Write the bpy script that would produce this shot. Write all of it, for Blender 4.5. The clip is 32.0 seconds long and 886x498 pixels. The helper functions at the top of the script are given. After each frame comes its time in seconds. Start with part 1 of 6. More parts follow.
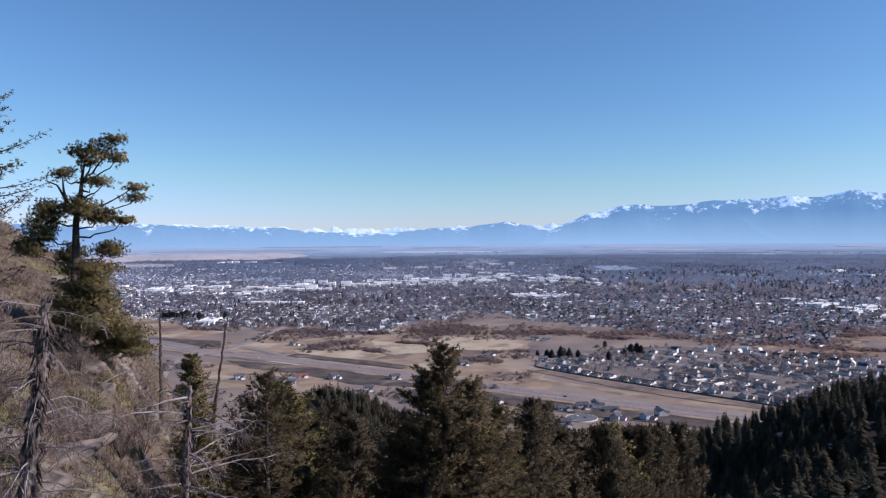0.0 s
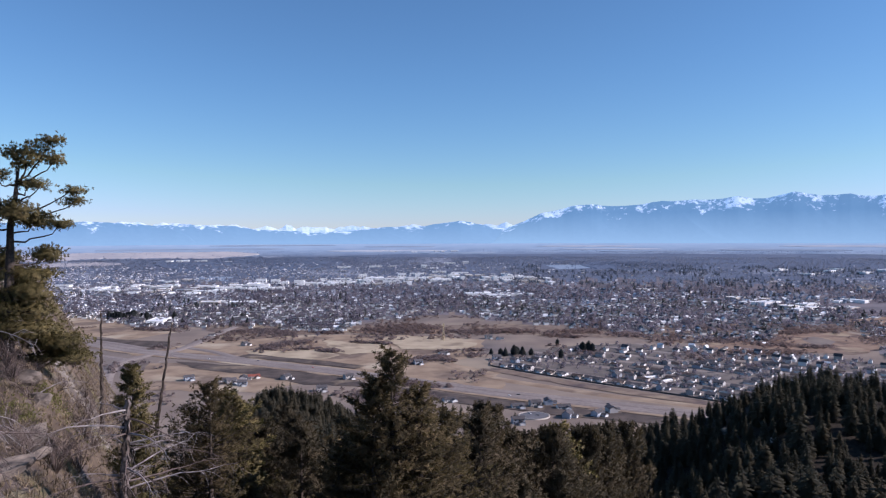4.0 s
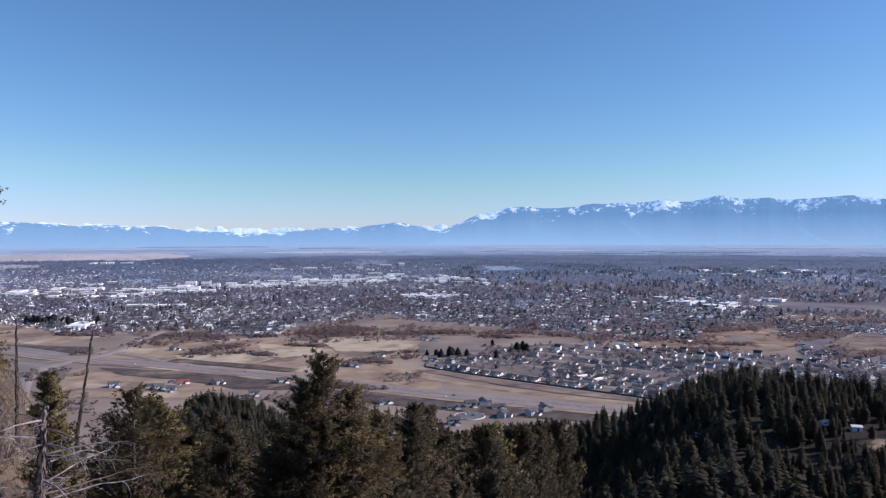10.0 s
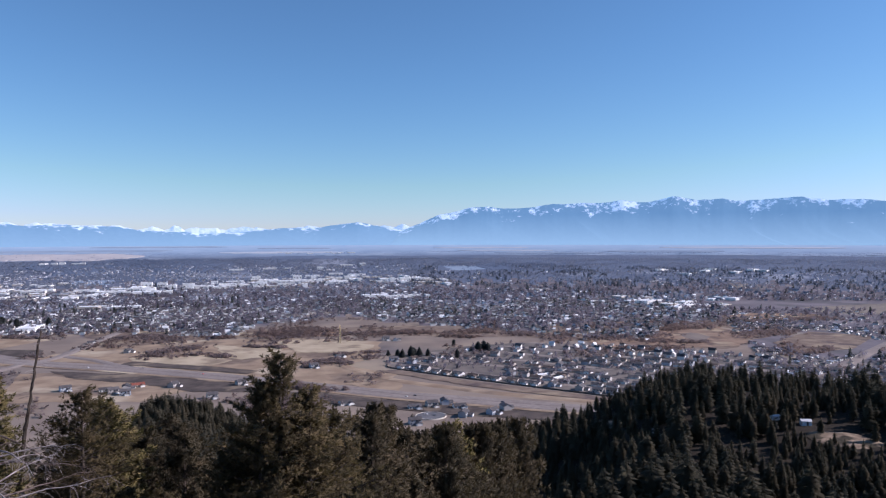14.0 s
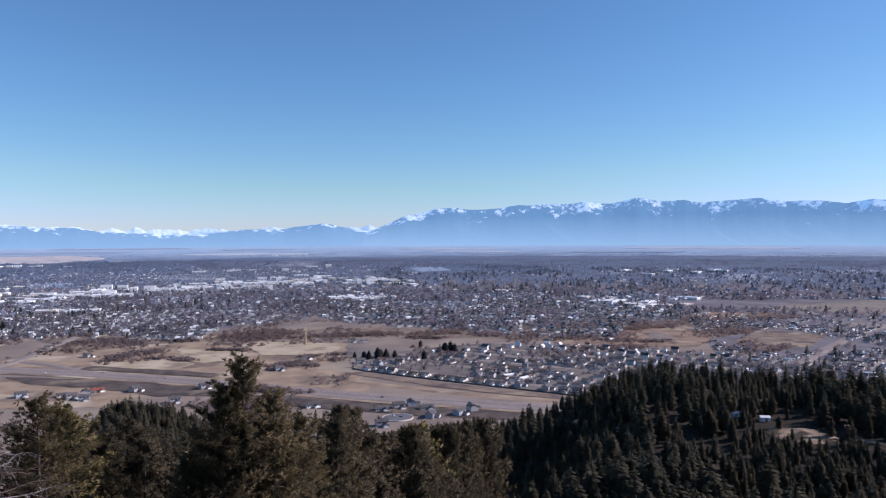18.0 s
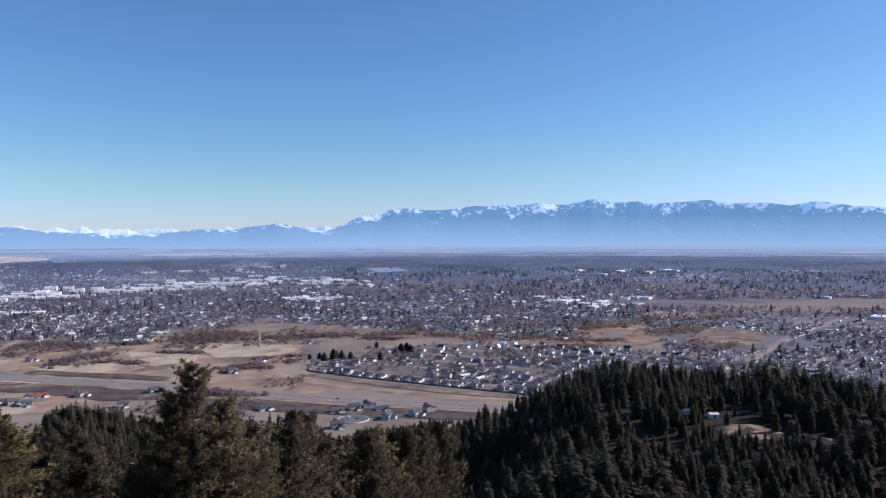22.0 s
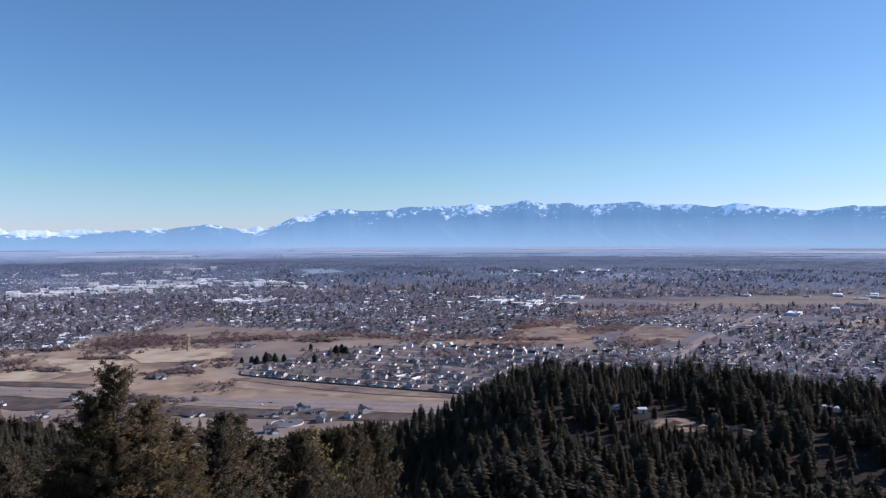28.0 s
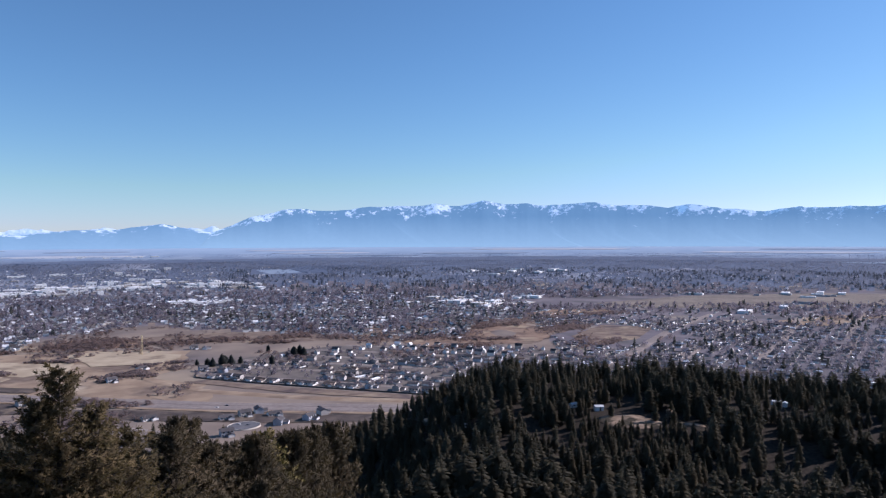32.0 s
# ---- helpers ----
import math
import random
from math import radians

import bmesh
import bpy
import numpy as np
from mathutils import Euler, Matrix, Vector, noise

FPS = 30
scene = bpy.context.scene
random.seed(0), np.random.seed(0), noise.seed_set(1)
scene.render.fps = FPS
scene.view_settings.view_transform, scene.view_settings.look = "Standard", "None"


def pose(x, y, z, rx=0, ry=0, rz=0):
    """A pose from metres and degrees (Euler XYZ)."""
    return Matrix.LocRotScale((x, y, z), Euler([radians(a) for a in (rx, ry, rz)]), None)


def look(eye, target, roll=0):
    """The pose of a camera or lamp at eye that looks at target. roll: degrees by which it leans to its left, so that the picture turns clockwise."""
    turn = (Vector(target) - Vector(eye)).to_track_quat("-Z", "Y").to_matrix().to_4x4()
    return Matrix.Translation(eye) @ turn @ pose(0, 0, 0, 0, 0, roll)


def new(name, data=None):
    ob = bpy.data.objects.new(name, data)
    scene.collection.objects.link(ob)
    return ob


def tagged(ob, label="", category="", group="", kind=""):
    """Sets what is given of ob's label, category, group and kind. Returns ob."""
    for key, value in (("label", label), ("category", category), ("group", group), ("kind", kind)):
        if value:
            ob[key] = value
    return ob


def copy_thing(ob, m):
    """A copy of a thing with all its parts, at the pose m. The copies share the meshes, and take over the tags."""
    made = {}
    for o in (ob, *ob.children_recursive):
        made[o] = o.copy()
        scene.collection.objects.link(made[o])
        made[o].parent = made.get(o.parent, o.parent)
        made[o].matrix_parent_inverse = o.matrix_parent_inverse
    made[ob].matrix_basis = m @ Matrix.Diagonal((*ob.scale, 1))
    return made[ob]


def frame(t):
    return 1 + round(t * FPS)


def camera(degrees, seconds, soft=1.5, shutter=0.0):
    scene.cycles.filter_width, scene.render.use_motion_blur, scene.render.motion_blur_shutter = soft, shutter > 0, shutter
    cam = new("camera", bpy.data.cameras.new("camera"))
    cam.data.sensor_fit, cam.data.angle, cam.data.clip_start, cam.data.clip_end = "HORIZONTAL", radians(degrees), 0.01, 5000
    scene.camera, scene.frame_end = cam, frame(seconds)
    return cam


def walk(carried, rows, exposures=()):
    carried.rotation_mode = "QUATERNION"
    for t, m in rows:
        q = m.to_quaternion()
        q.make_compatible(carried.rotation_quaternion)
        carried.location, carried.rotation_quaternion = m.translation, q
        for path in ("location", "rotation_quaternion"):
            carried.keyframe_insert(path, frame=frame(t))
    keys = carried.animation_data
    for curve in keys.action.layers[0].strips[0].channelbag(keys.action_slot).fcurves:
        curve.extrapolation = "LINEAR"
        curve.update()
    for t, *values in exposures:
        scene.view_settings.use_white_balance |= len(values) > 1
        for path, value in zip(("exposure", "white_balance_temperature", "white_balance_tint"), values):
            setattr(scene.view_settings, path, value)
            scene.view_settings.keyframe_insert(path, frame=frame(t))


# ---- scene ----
cam = camera(64.6, 32.0, soft=1.2)
PATH = [
    (0, (-0.665, 0.257, 199.575), (-0.705, 2.257, 199.54), -0.4),
    (0.5, (-0.638, 0.239, 199.504), (-0.661, 2.239, 199.468), -0.3),
    (1, (-0.59, 0.15, 199.497), (-0.596, 2.15, 199.461), -0.3),
    (1.5, (-0.525, 0.152, 199.514), (-0.516, 2.152, 199.478), -0.3),
    (2, (-0.498, 0.137, 199.559), (-0.474, 2.137, 199.524), -0.3),
    (2.5, (-0.399, 0.161, 199.651), (-0.358, 2.16, 199.614), -0.3),
    (3, (-0.343, 0.154, 199.739), (-0.287, 2.153, 199.702), -0.2),
    (3.5, (-0.321, 0.205, 199.88), (-0.248, 2.203, 199.842), -0.2),
    (5.5, (-0.245, 0.274, 200.147), (-0.111, 2.269, 200.108), -0.1),
    (6, (-0.261, 0.287, 200.132), (-0.111, 2.281, 200.094), -0.1),
    (6.5, (-0.293, 0.287, 200.128), (-0.128, 2.28, 200.09), -0.1),
    (7, (-0.241, 0.28, 200.084), (-0.061, 2.271, 200.047), -0.1),
    (7.5, (-0.231, 0.307, 200.068), (-0.036, 2.297, 200.031), -0.0),
    (8, (-0.185, 0.192, 200.009), (0.026, 2.181, 199.973), -0.0),
    (8.5, (-0.167, 0.147, 200.004), (0.059, 2.134, 199.968), -0.0),
    (9, (-0.142, 0.156, 200.052), (0.098, 2.142, 200.016), -0.0),
    (9.5, (-0.142, 0.076, 200.069), (0.114, 2.059, 200.033), -0.0),
    (10, (-0.077, -0.016, 200.098), (0.194, 1.966, 200.063), -0.1),
    (10.5, (-0.08, -0.007, 200.07), (0.208, 1.972, 200.035), -0.1),
    (11, (-0.107, 0.051, 200.038), (0.193, 2.028, 200.003), -0.1),
    (11.5, (-0.057, -0.002, 200.029), (0.258, 1.973, 199.993), -0.1),
    (12, (0.004, -0.022, 199.965), (0.333, 1.95, 199.93), -0.2),
    (12.5, (0.008, -0.067, 200.01), (0.353, 1.903, 199.975), -0.1),
    (13, (0.054, 0.017, 200.008), (0.411, 1.985, 199.972), -0.1),
    (13.5, (0.088, 0.048, 200.045), (0.458, 2.013, 200.01), -0.1),
    (14, (0.078, 0.059, 199.977), (0.458, 2.023, 199.942), -0.1),
    (14.5, (0.172, -0.034, 199.988), (0.562, 1.927, 199.954), -0.2),
    (16.5, (0.125, 0.076, 200.001), (0.562, 2.027, 199.969), -0.1),
    (17, (0.113, -0.046, 200.016), (0.563, 1.902, 199.984), -0.1),
    (17.5, (0.127, 0.004, 199.99), (0.588, 1.95, 199.959), -0.2),
    (18, (0.154, -0.017, 200.011), (0.627, 1.926, 199.979), -0.2),
    (18.5, (0.195, -0.044, 200.11), (0.682, 1.895, 200.078), -0.2),
    (19, (0.19, 0.087, 200.103), (0.691, 2.023, 200.071), -0.2),
    (19.5, (0.216, -0.07, 200.168), (0.733, 1.862, 200.136), -0.2),
    (20, (0.281, -0.003, 200.247), (0.813, 1.925, 200.215), -0.1),
    (20.5, (0.292, 0.084, 200.233), (0.841, 2.007, 200.201), -0.2),
    (21, (0.305, 0.14, 200.275), (0.868, 2.059, 200.242), -0.1),
    (21.5, (0.267, 0.171, 200.26), (0.846, 2.085, 200.228), -0.1),
    (22, (0.253, 0.239, 200.228), (0.846, 2.149, 200.197), -0.1),
    (22.5, (0.299, 0.112, 200.205), (0.908, 2.017, 200.175), -0.1),
    (23, (0.315, 0.143, 200.204), (0.937, 2.044, 200.174), -0.2),
    (23.5, (0.334, 0.183, 200.163), (0.972, 2.078, 200.134), -0.2),
    (24, (0.338, 0.221, 200.166), (0.99, 2.111, 200.136), -0.2),
    (24.5, (0.377, 0.267, 200.127), (1.045, 2.152, 200.098), -0.2),
    (25, (0.339, 0.284, 200.153), (1.022, 2.164, 200.125), -0.2),
    (25.5, (0.366, 0.189, 200.155), (1.062, 2.064, 200.126), -0.2),
    (27.5, (0.443, 0.28, 200.013), (1.196, 2.132, 199.985), -0.2),
    (28, (0.429, 0.241, 199.954), (1.195, 2.088, 199.925), -0.2),
    (28.5, (0.437, 0.318, 199.955), (1.216, 2.16, 199.927), -0.2),
    (29, (0.472, 0.245, 199.97), (1.264, 2.081, 199.941), -0.2),
    (29.5, (0.486, 0.246, 200.001), (1.29, 2.077, 199.973), -0.2),
    (30, (0.502, 0.222, 199.965), (1.32, 2.047, 199.936), -0.2),
    (30.5, (0.509, 0.342, 199.965), (1.342, 2.16, 199.936), -0.2),
    (31, (0.512, 0.412, 199.926), (1.358, 2.224, 199.897), -0.2),
    (31.5, (0.522, 0.479, 199.881), (1.381, 2.285, 199.852), -0.2),
    (32, (0.585, 0.559, 199.842), (1.457, 2.358, 199.813), -0.2),
]
walk(cam, [(t, look(e, g, r)) for t, e, g, r in PATH], [(0.0, 0.2, 5900, 22), (32.0, 0.2, 5900, 22)])

# ---- light ----
SUN_AZ, SUN_EL = 97.0, 31.0  # degrees clockwise from +y, and above the horizon
world = bpy.data.worlds.new("world")
scene.world = world
world.use_nodes = True
wn = world.node_tree.nodes
sky = wn.new("ShaderNodeTexSky")
sky.sky_type, sky.sun_disc = "NISHITA", False
sky.sun_elevation, sky.sun_rotation = radians(SUN_EL), radians(SUN_AZ)
sky.altitude, sky.air_density, sky.dust_density, sky.ozone_density = 1000, 1.0, 0.25, 4.0
wn["Background"].inputs["Strength"].default_value = 0.106
clear = wn.new("ShaderNodeMix")  # dry winter air: a deeper blue than the model's
clear.data_type, clear.blend_type = "RGBA", "MULTIPLY"
clear.inputs["Factor"].default_value = 1.0
low = wn.new("ShaderNodeMix")  # paler and less yellow where the sky itself is palest
low.data_type = "RGBA"
low.inputs["A"].default_value, low.inputs["B"].default_value = (0.79, 1.0, 0.995, 1), (0.865, 0.99, 0.905, 1)
pale = wn.new("ShaderNodeMapRange")
pale.inputs["From Min"].default_value, pale.inputs["From Max"].default_value = 1.5, 3.3
low2 = wn.new("ShaderNodeMix")
low2.data_type = "RGBA"
low2.inputs["B"].default_value = (0.86, 0.91, 1.06, 1)
pale2 = wn.new("ShaderNodeMapRange")
pale2.inputs["From Min"].default_value, pale2.inputs["From Max"].default_value = 3.3, 5.2
split = wn.new("ShaderNodeSeparateColor")
world.node_tree.links.new(sky.outputs[0], split.inputs[0])
world.node_tree.links.new(split.outputs[0], pale.inputs["Value"])
world.node_tree.links.new(pale.outputs[0], low.inputs["Factor"])
world.node_tree.links.new(split.outputs[0], pale2.inputs["Value"])
world.node_tree.links.new(low.outputs["Result"], low2.inputs["A"])
world.node_tree.links.new(pale2.outputs[0], low2.inputs["Factor"])
world.node_tree.links.new(low2.outputs["Result"], clear.inputs["B"])
world.node_tree.links.new(sky.outputs[0], clear.inputs["A"])
world.node_tree.links.new(clear.outputs["Result"], wn["Background"].inputs["Color"])
lamp = bpy.data.lights.new("sun", "SUN")
lamp.energy, lamp.angle, lamp.color = 5.0, radians(0.5), (1.0, 0.90, 0.82)
sun = new("sun", lamp)
sa, se = radians(SUN_AZ), radians(SUN_EL)
sun.matrix_world = look((0, 0, 0), (-math.sin(sa) * math.cos(se), -math.cos(sa) * math.cos(se), -math.sin(se)))

# ---- materials ----
def surface(name, a, b, scale=1.0, rough=0.85, bump=0.0, big=0.1, vary=0.0, island=0.0, coord="Object", metal=0.0):
    """Colour a with b broken in by noise at two sizes; vary and island: lightness steps from object to object and piece to piece."""
    m = bpy.data.materials.new(name)
    m.use_nodes = True
    n, l = m.node_tree.nodes, m.node_tree.links
    bsdf = n["Principled BSDF"]
    bsdf.inputs["Roughness"].default_value, bsdf.inputs["Metallic"].default_value = rough, metal
    if "Specular IOR Level" in bsdf.inputs:
        bsdf.inputs["Specular IOR Level"].default_value = 0.25
    if coord == "World":
        src = n.new("ShaderNodeNewGeometry").outputs["Position"]
    else:
        src = n.new("ShaderNodeTexCoord").outputs[coord]
    def noise_at(s, detail=5):
        t = n.new("ShaderNodeTexNoise")
        t.inputs["Scale"].default_value, t.inputs["Detail"].default_value = s, detail
        l.new(src, t.inputs["Vector"])
        return t.outputs["Fac"]
    fine, wide = noise_at(scale), noise_at(scale * big, 3)
    add = n.new("ShaderNodeMath"); add.operation = "ADD"
    l.new(fine, add.inputs[0]); l.new(wide, add.inputs[1])
    ramp = n.new("ShaderNodeMapRange")
    ramp.inputs["From Min"].default_value, ramp.inputs["From Max"].default_value = 0.75, 1.25
    l.new(add.outputs[0], ramp.inputs["Value"])
    mix = n.new("ShaderNodeMix"); mix.data_type = "RGBA"
    mix.inputs["A"].default_value, mix.inputs["B"].default_value = (*a, 1), (*b, 1)
    l.new(ramp.outputs[0], mix.inputs["Factor"])
    out = mix.outputs["Result"]
    for amount, kind in ((vary, "object"), (island, "island")):
        if amount:
            r = n.new("ShaderNodeObjectInfo").outputs["Random"] if kind == "object" else n.new("ShaderNodeNewGeometry").outputs["Random Per Island"]
            mr = n.new("ShaderNodeMapRange")
            mr.inputs["To Min"].default_value, mr.inputs["To Max"].default_value = 1 - amount, 1 + amount
            l.new(r, mr.inputs["Value"])
            hsv = n.new("ShaderNodeHueSaturation")
            l.new(mr.outputs[0], hsv.inputs["Value"])
            l.new(out, hsv.inputs["Color"])
            out = hsv.outputs["Color"]
    l.new(out, bsdf.inputs["Base Color"])
    if bump:
        bp = n.new("ShaderNodeBump")
        bp.inputs["Strength"].default_value = bump
        l.new(fine, bp.inputs["Height"])
        l.new(bp.outputs[0], bsdf.inputs["Normal"])
    return m


M = {}
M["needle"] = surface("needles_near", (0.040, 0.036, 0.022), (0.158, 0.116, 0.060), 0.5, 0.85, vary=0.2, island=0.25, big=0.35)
# darker copy of the near needles: shade is put into the colour
M["needle_shaded"] = surface("needles_shaded", (0.026, 0.026, 0.018), (0.089, 0.068, 0.040), 0.5, 0.85, vary=0.25, island=0.25, big=0.35)
# gold needles: warm sunlight is put into this lighter colour
M["needle_sunlit"] = surface("needles_sunny", (0.07, 0.062, 0.025), (0.20, 0.155, 0.062), 2.0, 0.7, island=0.3)
# forest needles: dark end lifted in place of the veil of haze
M["needle_mid"] = surface("needles_forest", (0.064, 0.064, 0.049), (0.116, 0.097, 0.062), 0.06, 0.95, vary=0.25, island=0.1, coord="World", big=0.3)



def let_through(m, share, tint):
    """Thin leaves let part of the light through."""
    n, l = m.node_tree.nodes, m.node_tree.links
    t, mix = n.new("ShaderNodeBsdfTranslucent"), n.new("ShaderNodeMixShader")
    t.inputs["Color"].default_value = (*tint, 1)
    mix.inputs[0].default_value = share
    l.new(n["Principled BSDF"].outputs[0], mix.inputs[1]); l.new(t.outputs[0], mix.inputs[2])
    l.new(mix.outputs[0], n["Material Output"].inputs["Surface"])


# high share keeps shaded forest needles light, imitating haze
let_through(M["needle_mid"], 0.68, (0.134, 0.127, 0.090))
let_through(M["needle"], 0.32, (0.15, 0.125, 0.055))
let_through(M["needle_shaded"], 0.2, (0.11, 0.09, 0.045))
let_through(M["needle_sunlit"], 0.2, (0.13, 0.13, 0.04))
M["bark"] = surface("bark", (0.035, 0.027, 0.022), (0.095, 0.075, 0.062), 9.0, 0.95, 0.8, vary=0.1)
M["greybark"] = surface("grey_dead_bark", (0.045, 0.032, 0.027), (0.21, 0.175, 0.155), 5.0, 0.95, 1.0, big=0.4)
M["deadwood"] = surface("weathered_wood", (0.12, 0.10, 0.095), (0.36, 0.32, 0.30), 3.0, 0.9, 0.5, island=0.35)
M["twig"] = surface("bare_twigs", (0.062, 0.046, 0.04), (0.17, 0.13, 0.112), 5.0, 0.9, island=0.35)
M["rock"] = surface("pale_rock", (0.085, 0.07, 0.06), (0.22, 0.18, 0.145), 1.8, 0.95, 1.0, vary=0.15, big=0.35)
M["grass"] = surface("dry_grass", (0.12, 0.092, 0.06), (0.27, 0.21, 0.135), 1.5, 0.95, island=0.4)
M["moss"] = surface("moss_green_tufts", (0.07, 0.075, 0.02), (0.16, 0.15, 0.05), 1.5, 0.95, island=0.3)
M["road"] = surface("worn_asphalt", (0.20, 0.166, 0.147), (0.275, 0.232, 0.206), 0.2, 0.9, coord="World")
M["shoulder"] = surface("road_verge", (0.14, 0.12, 0.10), (0.24, 0.20, 0.16), 0.1, 0.95, coord="World")
M["dry_leaf"] = surface("dry_tan_leaves", (0.17, 0.125, 0.085), (0.29, 0.215, 0.15), 0.8, 0.9, island=0.25)
M["tarmac"] = surface("blue_grey_tarmac", (0.10, 0.10, 0.108), (0.15, 0.148, 0.155), 0.3, 0.9, coord="World")
M["lawn"] = surface("winter_lawn", (0.10, 0.089, 0.082), (0.185, 0.157, 0.135), 0.05, 0.95, coord="World")
M["brush"] = surface("red_brush", (0.185, 0.14, 0.132), (0.262, 0.2, 0.184), 0.06, 0.95, island=0.3)
M["willow"] = surface("grey_brush", (0.225, 0.176, 0.168), (0.305, 0.244, 0.23), 0.06, 0.95, island=0.3)
# purple-grey crowns, with a little haze blue mixed into the colour
M["bare_tree"] = surface("leafless_crowns", (0.17, 0.154, 0.175), (0.30, 0.272, 0.298), 0.02, 0.95, island=0.3)
# bluer copy of the leafless crowns, with haze put into the colour
M["hazed_street_tree"] = surface("hazed_crowns", (0.135, 0.137, 0.17), (0.235, 0.236, 0.282), 0.02, 0.95, island=0.3)
M["town_fir"] = surface("town_firs", (0.068, 0.076, 0.074), (0.115, 0.122, 0.114), 0.05, 0.9, island=0.35)
M["wall_white"] = surface("painted_siding", (0.74, 0.73, 0.70), (0.84, 0.83, 0.80), 1.2, 0.7, vary=0.12, island=0.12)
M["wall_grey"] = surface("grey_brown_siding", (0.36, 0.345, 0.33), (0.46, 0.44, 0.42), 1.2, 0.75, vary=0.25)
M["wall_tan"] = surface("tan_siding", (0.46, 0.42, 0.36), (0.56, 0.51, 0.45), 1.2, 0.75, vary=0.2)
M["wall_blue"] = surface("blue_grey_siding", (0.33, 0.36, 0.40), (0.42, 0.45, 0.49), 1.2, 0.75, vary=0.2)
M["roof_grey"] = surface("asphalt_shingles", (0.062, 0.058, 0.06), (0.125, 0.116, 0.118), 1.5, 0.85, 0.3, vary=0.3, island=0.35)
M["roof_red"] = surface("rust_red_roof", (0.20, 0.065, 0.045), (0.28, 0.10, 0.07), 0.5, 0.7)
M["roof_brown"] = surface("brown_shingles", (0.08, 0.06, 0.052), (0.135, 0.105, 0.09), 1.5, 0.85, 0.3, vary=0.3)
M["roof_pale"] = surface("membrane_roof", (0.68, 0.68, 0.69), (0.84, 0.84, 0.84), 0.2, 0.6, vary=0.15)
M["white_metal"] = surface("white_metal_roof", (0.78, 0.78, 0.78), (0.86, 0.86, 0.86), 0.3, 0.4)
M["brick"] = surface("brick_wall", (0.28, 0.21, 0.185), (0.36, 0.28, 0.245), 1.5, 0.9, vary=0.2)
M["metal"] = surface("galvanised_steel", (0.35, 0.34, 0.30), (0.48, 0.46, 0.40), 0.5, 0.5, metal=0.3)
M["mast"] = surface("yellowed_steel", (0.66, 0.52, 0.30), (0.78, 0.64, 0.42), 0.5, 0.6)
M["fence"] = surface("weathered_boards", (0.10, 0.085, 0.075), (0.19, 0.16, 0.14), 2.0, 0.9, vary=0.1)
M["glass"] = surface("window_glass", (0.03, 0.035, 0.045), (0.05, 0.06, 0.07), 1.0, 0.08)
M["rubber"] = surface("tyre_rubber", (0.02, 0.02, 0.02), (0.035, 0.035, 0.035), 5.0, 0.9)
M["car_dark"] = surface("dark_car_paint", (0.04, 0.04, 0.05), (0.06, 0.06, 0.07), 1.0, 0.3, vary=0.2)
M["car_light"] = surface("white_car_paint", (0.6, 0.6, 0.6), (0.7, 0.7, 0.7), 1.0, 0.3, vary=0.2)
M["car_red"] = surface("red_car_paint", (0.4, 0.05, 0.03), (0.45, 0.07, 0.05), 1.0, 0.3)


def blended(name, layers, rough=0.95):
    """A ground of several soils: layers of (colour a, colour b, noise size, mask) where a mask is (noise size, from, to) or None."""
    m = bpy.data.materials.new(name)
    m.use_nodes = True
    n, l = m.node_tree.nodes, m.node_tree.links
    bsdf = n["Principled BSDF"]
    bsdf.inputs["Roughness"].default_value = rough
    bsdf.inputs["Specular IOR Level"].default_value = 0.1
    pos = n.new("ShaderNodeNewGeometry").outputs["Position"]
    def noise_at(s, detail=6, off=0.0):
        t = n.new("ShaderNodeTexNoise")
        t.inputs["Scale"].default_value, t.inputs["Detail"].default_value = s, detail
        mp = n.new("ShaderNodeMapping"); mp.inputs["Location"].default_value = (off, off * 1.7, 0)
        l.new(pos, mp.inputs["Vector"]); l.new(mp.outputs[0], t.inputs["Vector"])
        return t.outputs["Fac"]
    out = None
    for k, (a, b, s, mask) in enumerate(layers):
        mix = n.new("ShaderNodeMix"); mix.data_type = "RGBA"
        mix.inputs["A"].default_value, mix.inputs["B"].default_value = (*a, 1), (*b, 1)
        ramp = n.new("ShaderNodeMapRange")
        ramp.inputs["From Min"].default_value, ramp.inputs["From Max"].default_value = 0.35, 0.65
        l.new(noise_at(s, 8, 13.0 * k), ramp.inputs["Value"])
        l.new(ramp.outputs[0], mix.inputs["Factor"])
        if out is None:
            out = mix.outputs["Result"]
            continue
        over = n.new("ShaderNodeMix"); over.data_type = "RGBA"
        mr = n.new("ShaderNodeMapRange")
        if mask[0] == "height":
            sep = n.new("ShaderNodeSeparateXYZ"); l.new(pos, sep.inputs[0])
            value = sep.outputs["Z"]
        else:
            value = noise_at(mask[0], 5, 31.0 * k)
        mr.inputs["From Min"].default_value, mr.inputs["From Max"].default_value = mask[1], mask[2]
        l.new(value, mr.inputs["Value"])
        l.new(mr.outputs[0], over.inputs["Factor"])
        l.new(out, over.inputs["A"]); l.new(mix.outputs["Result"], over.inputs["B"])
        out = over.outputs["Result"]
    l.new(out, bsdf.inputs["Base Color"])
    return m


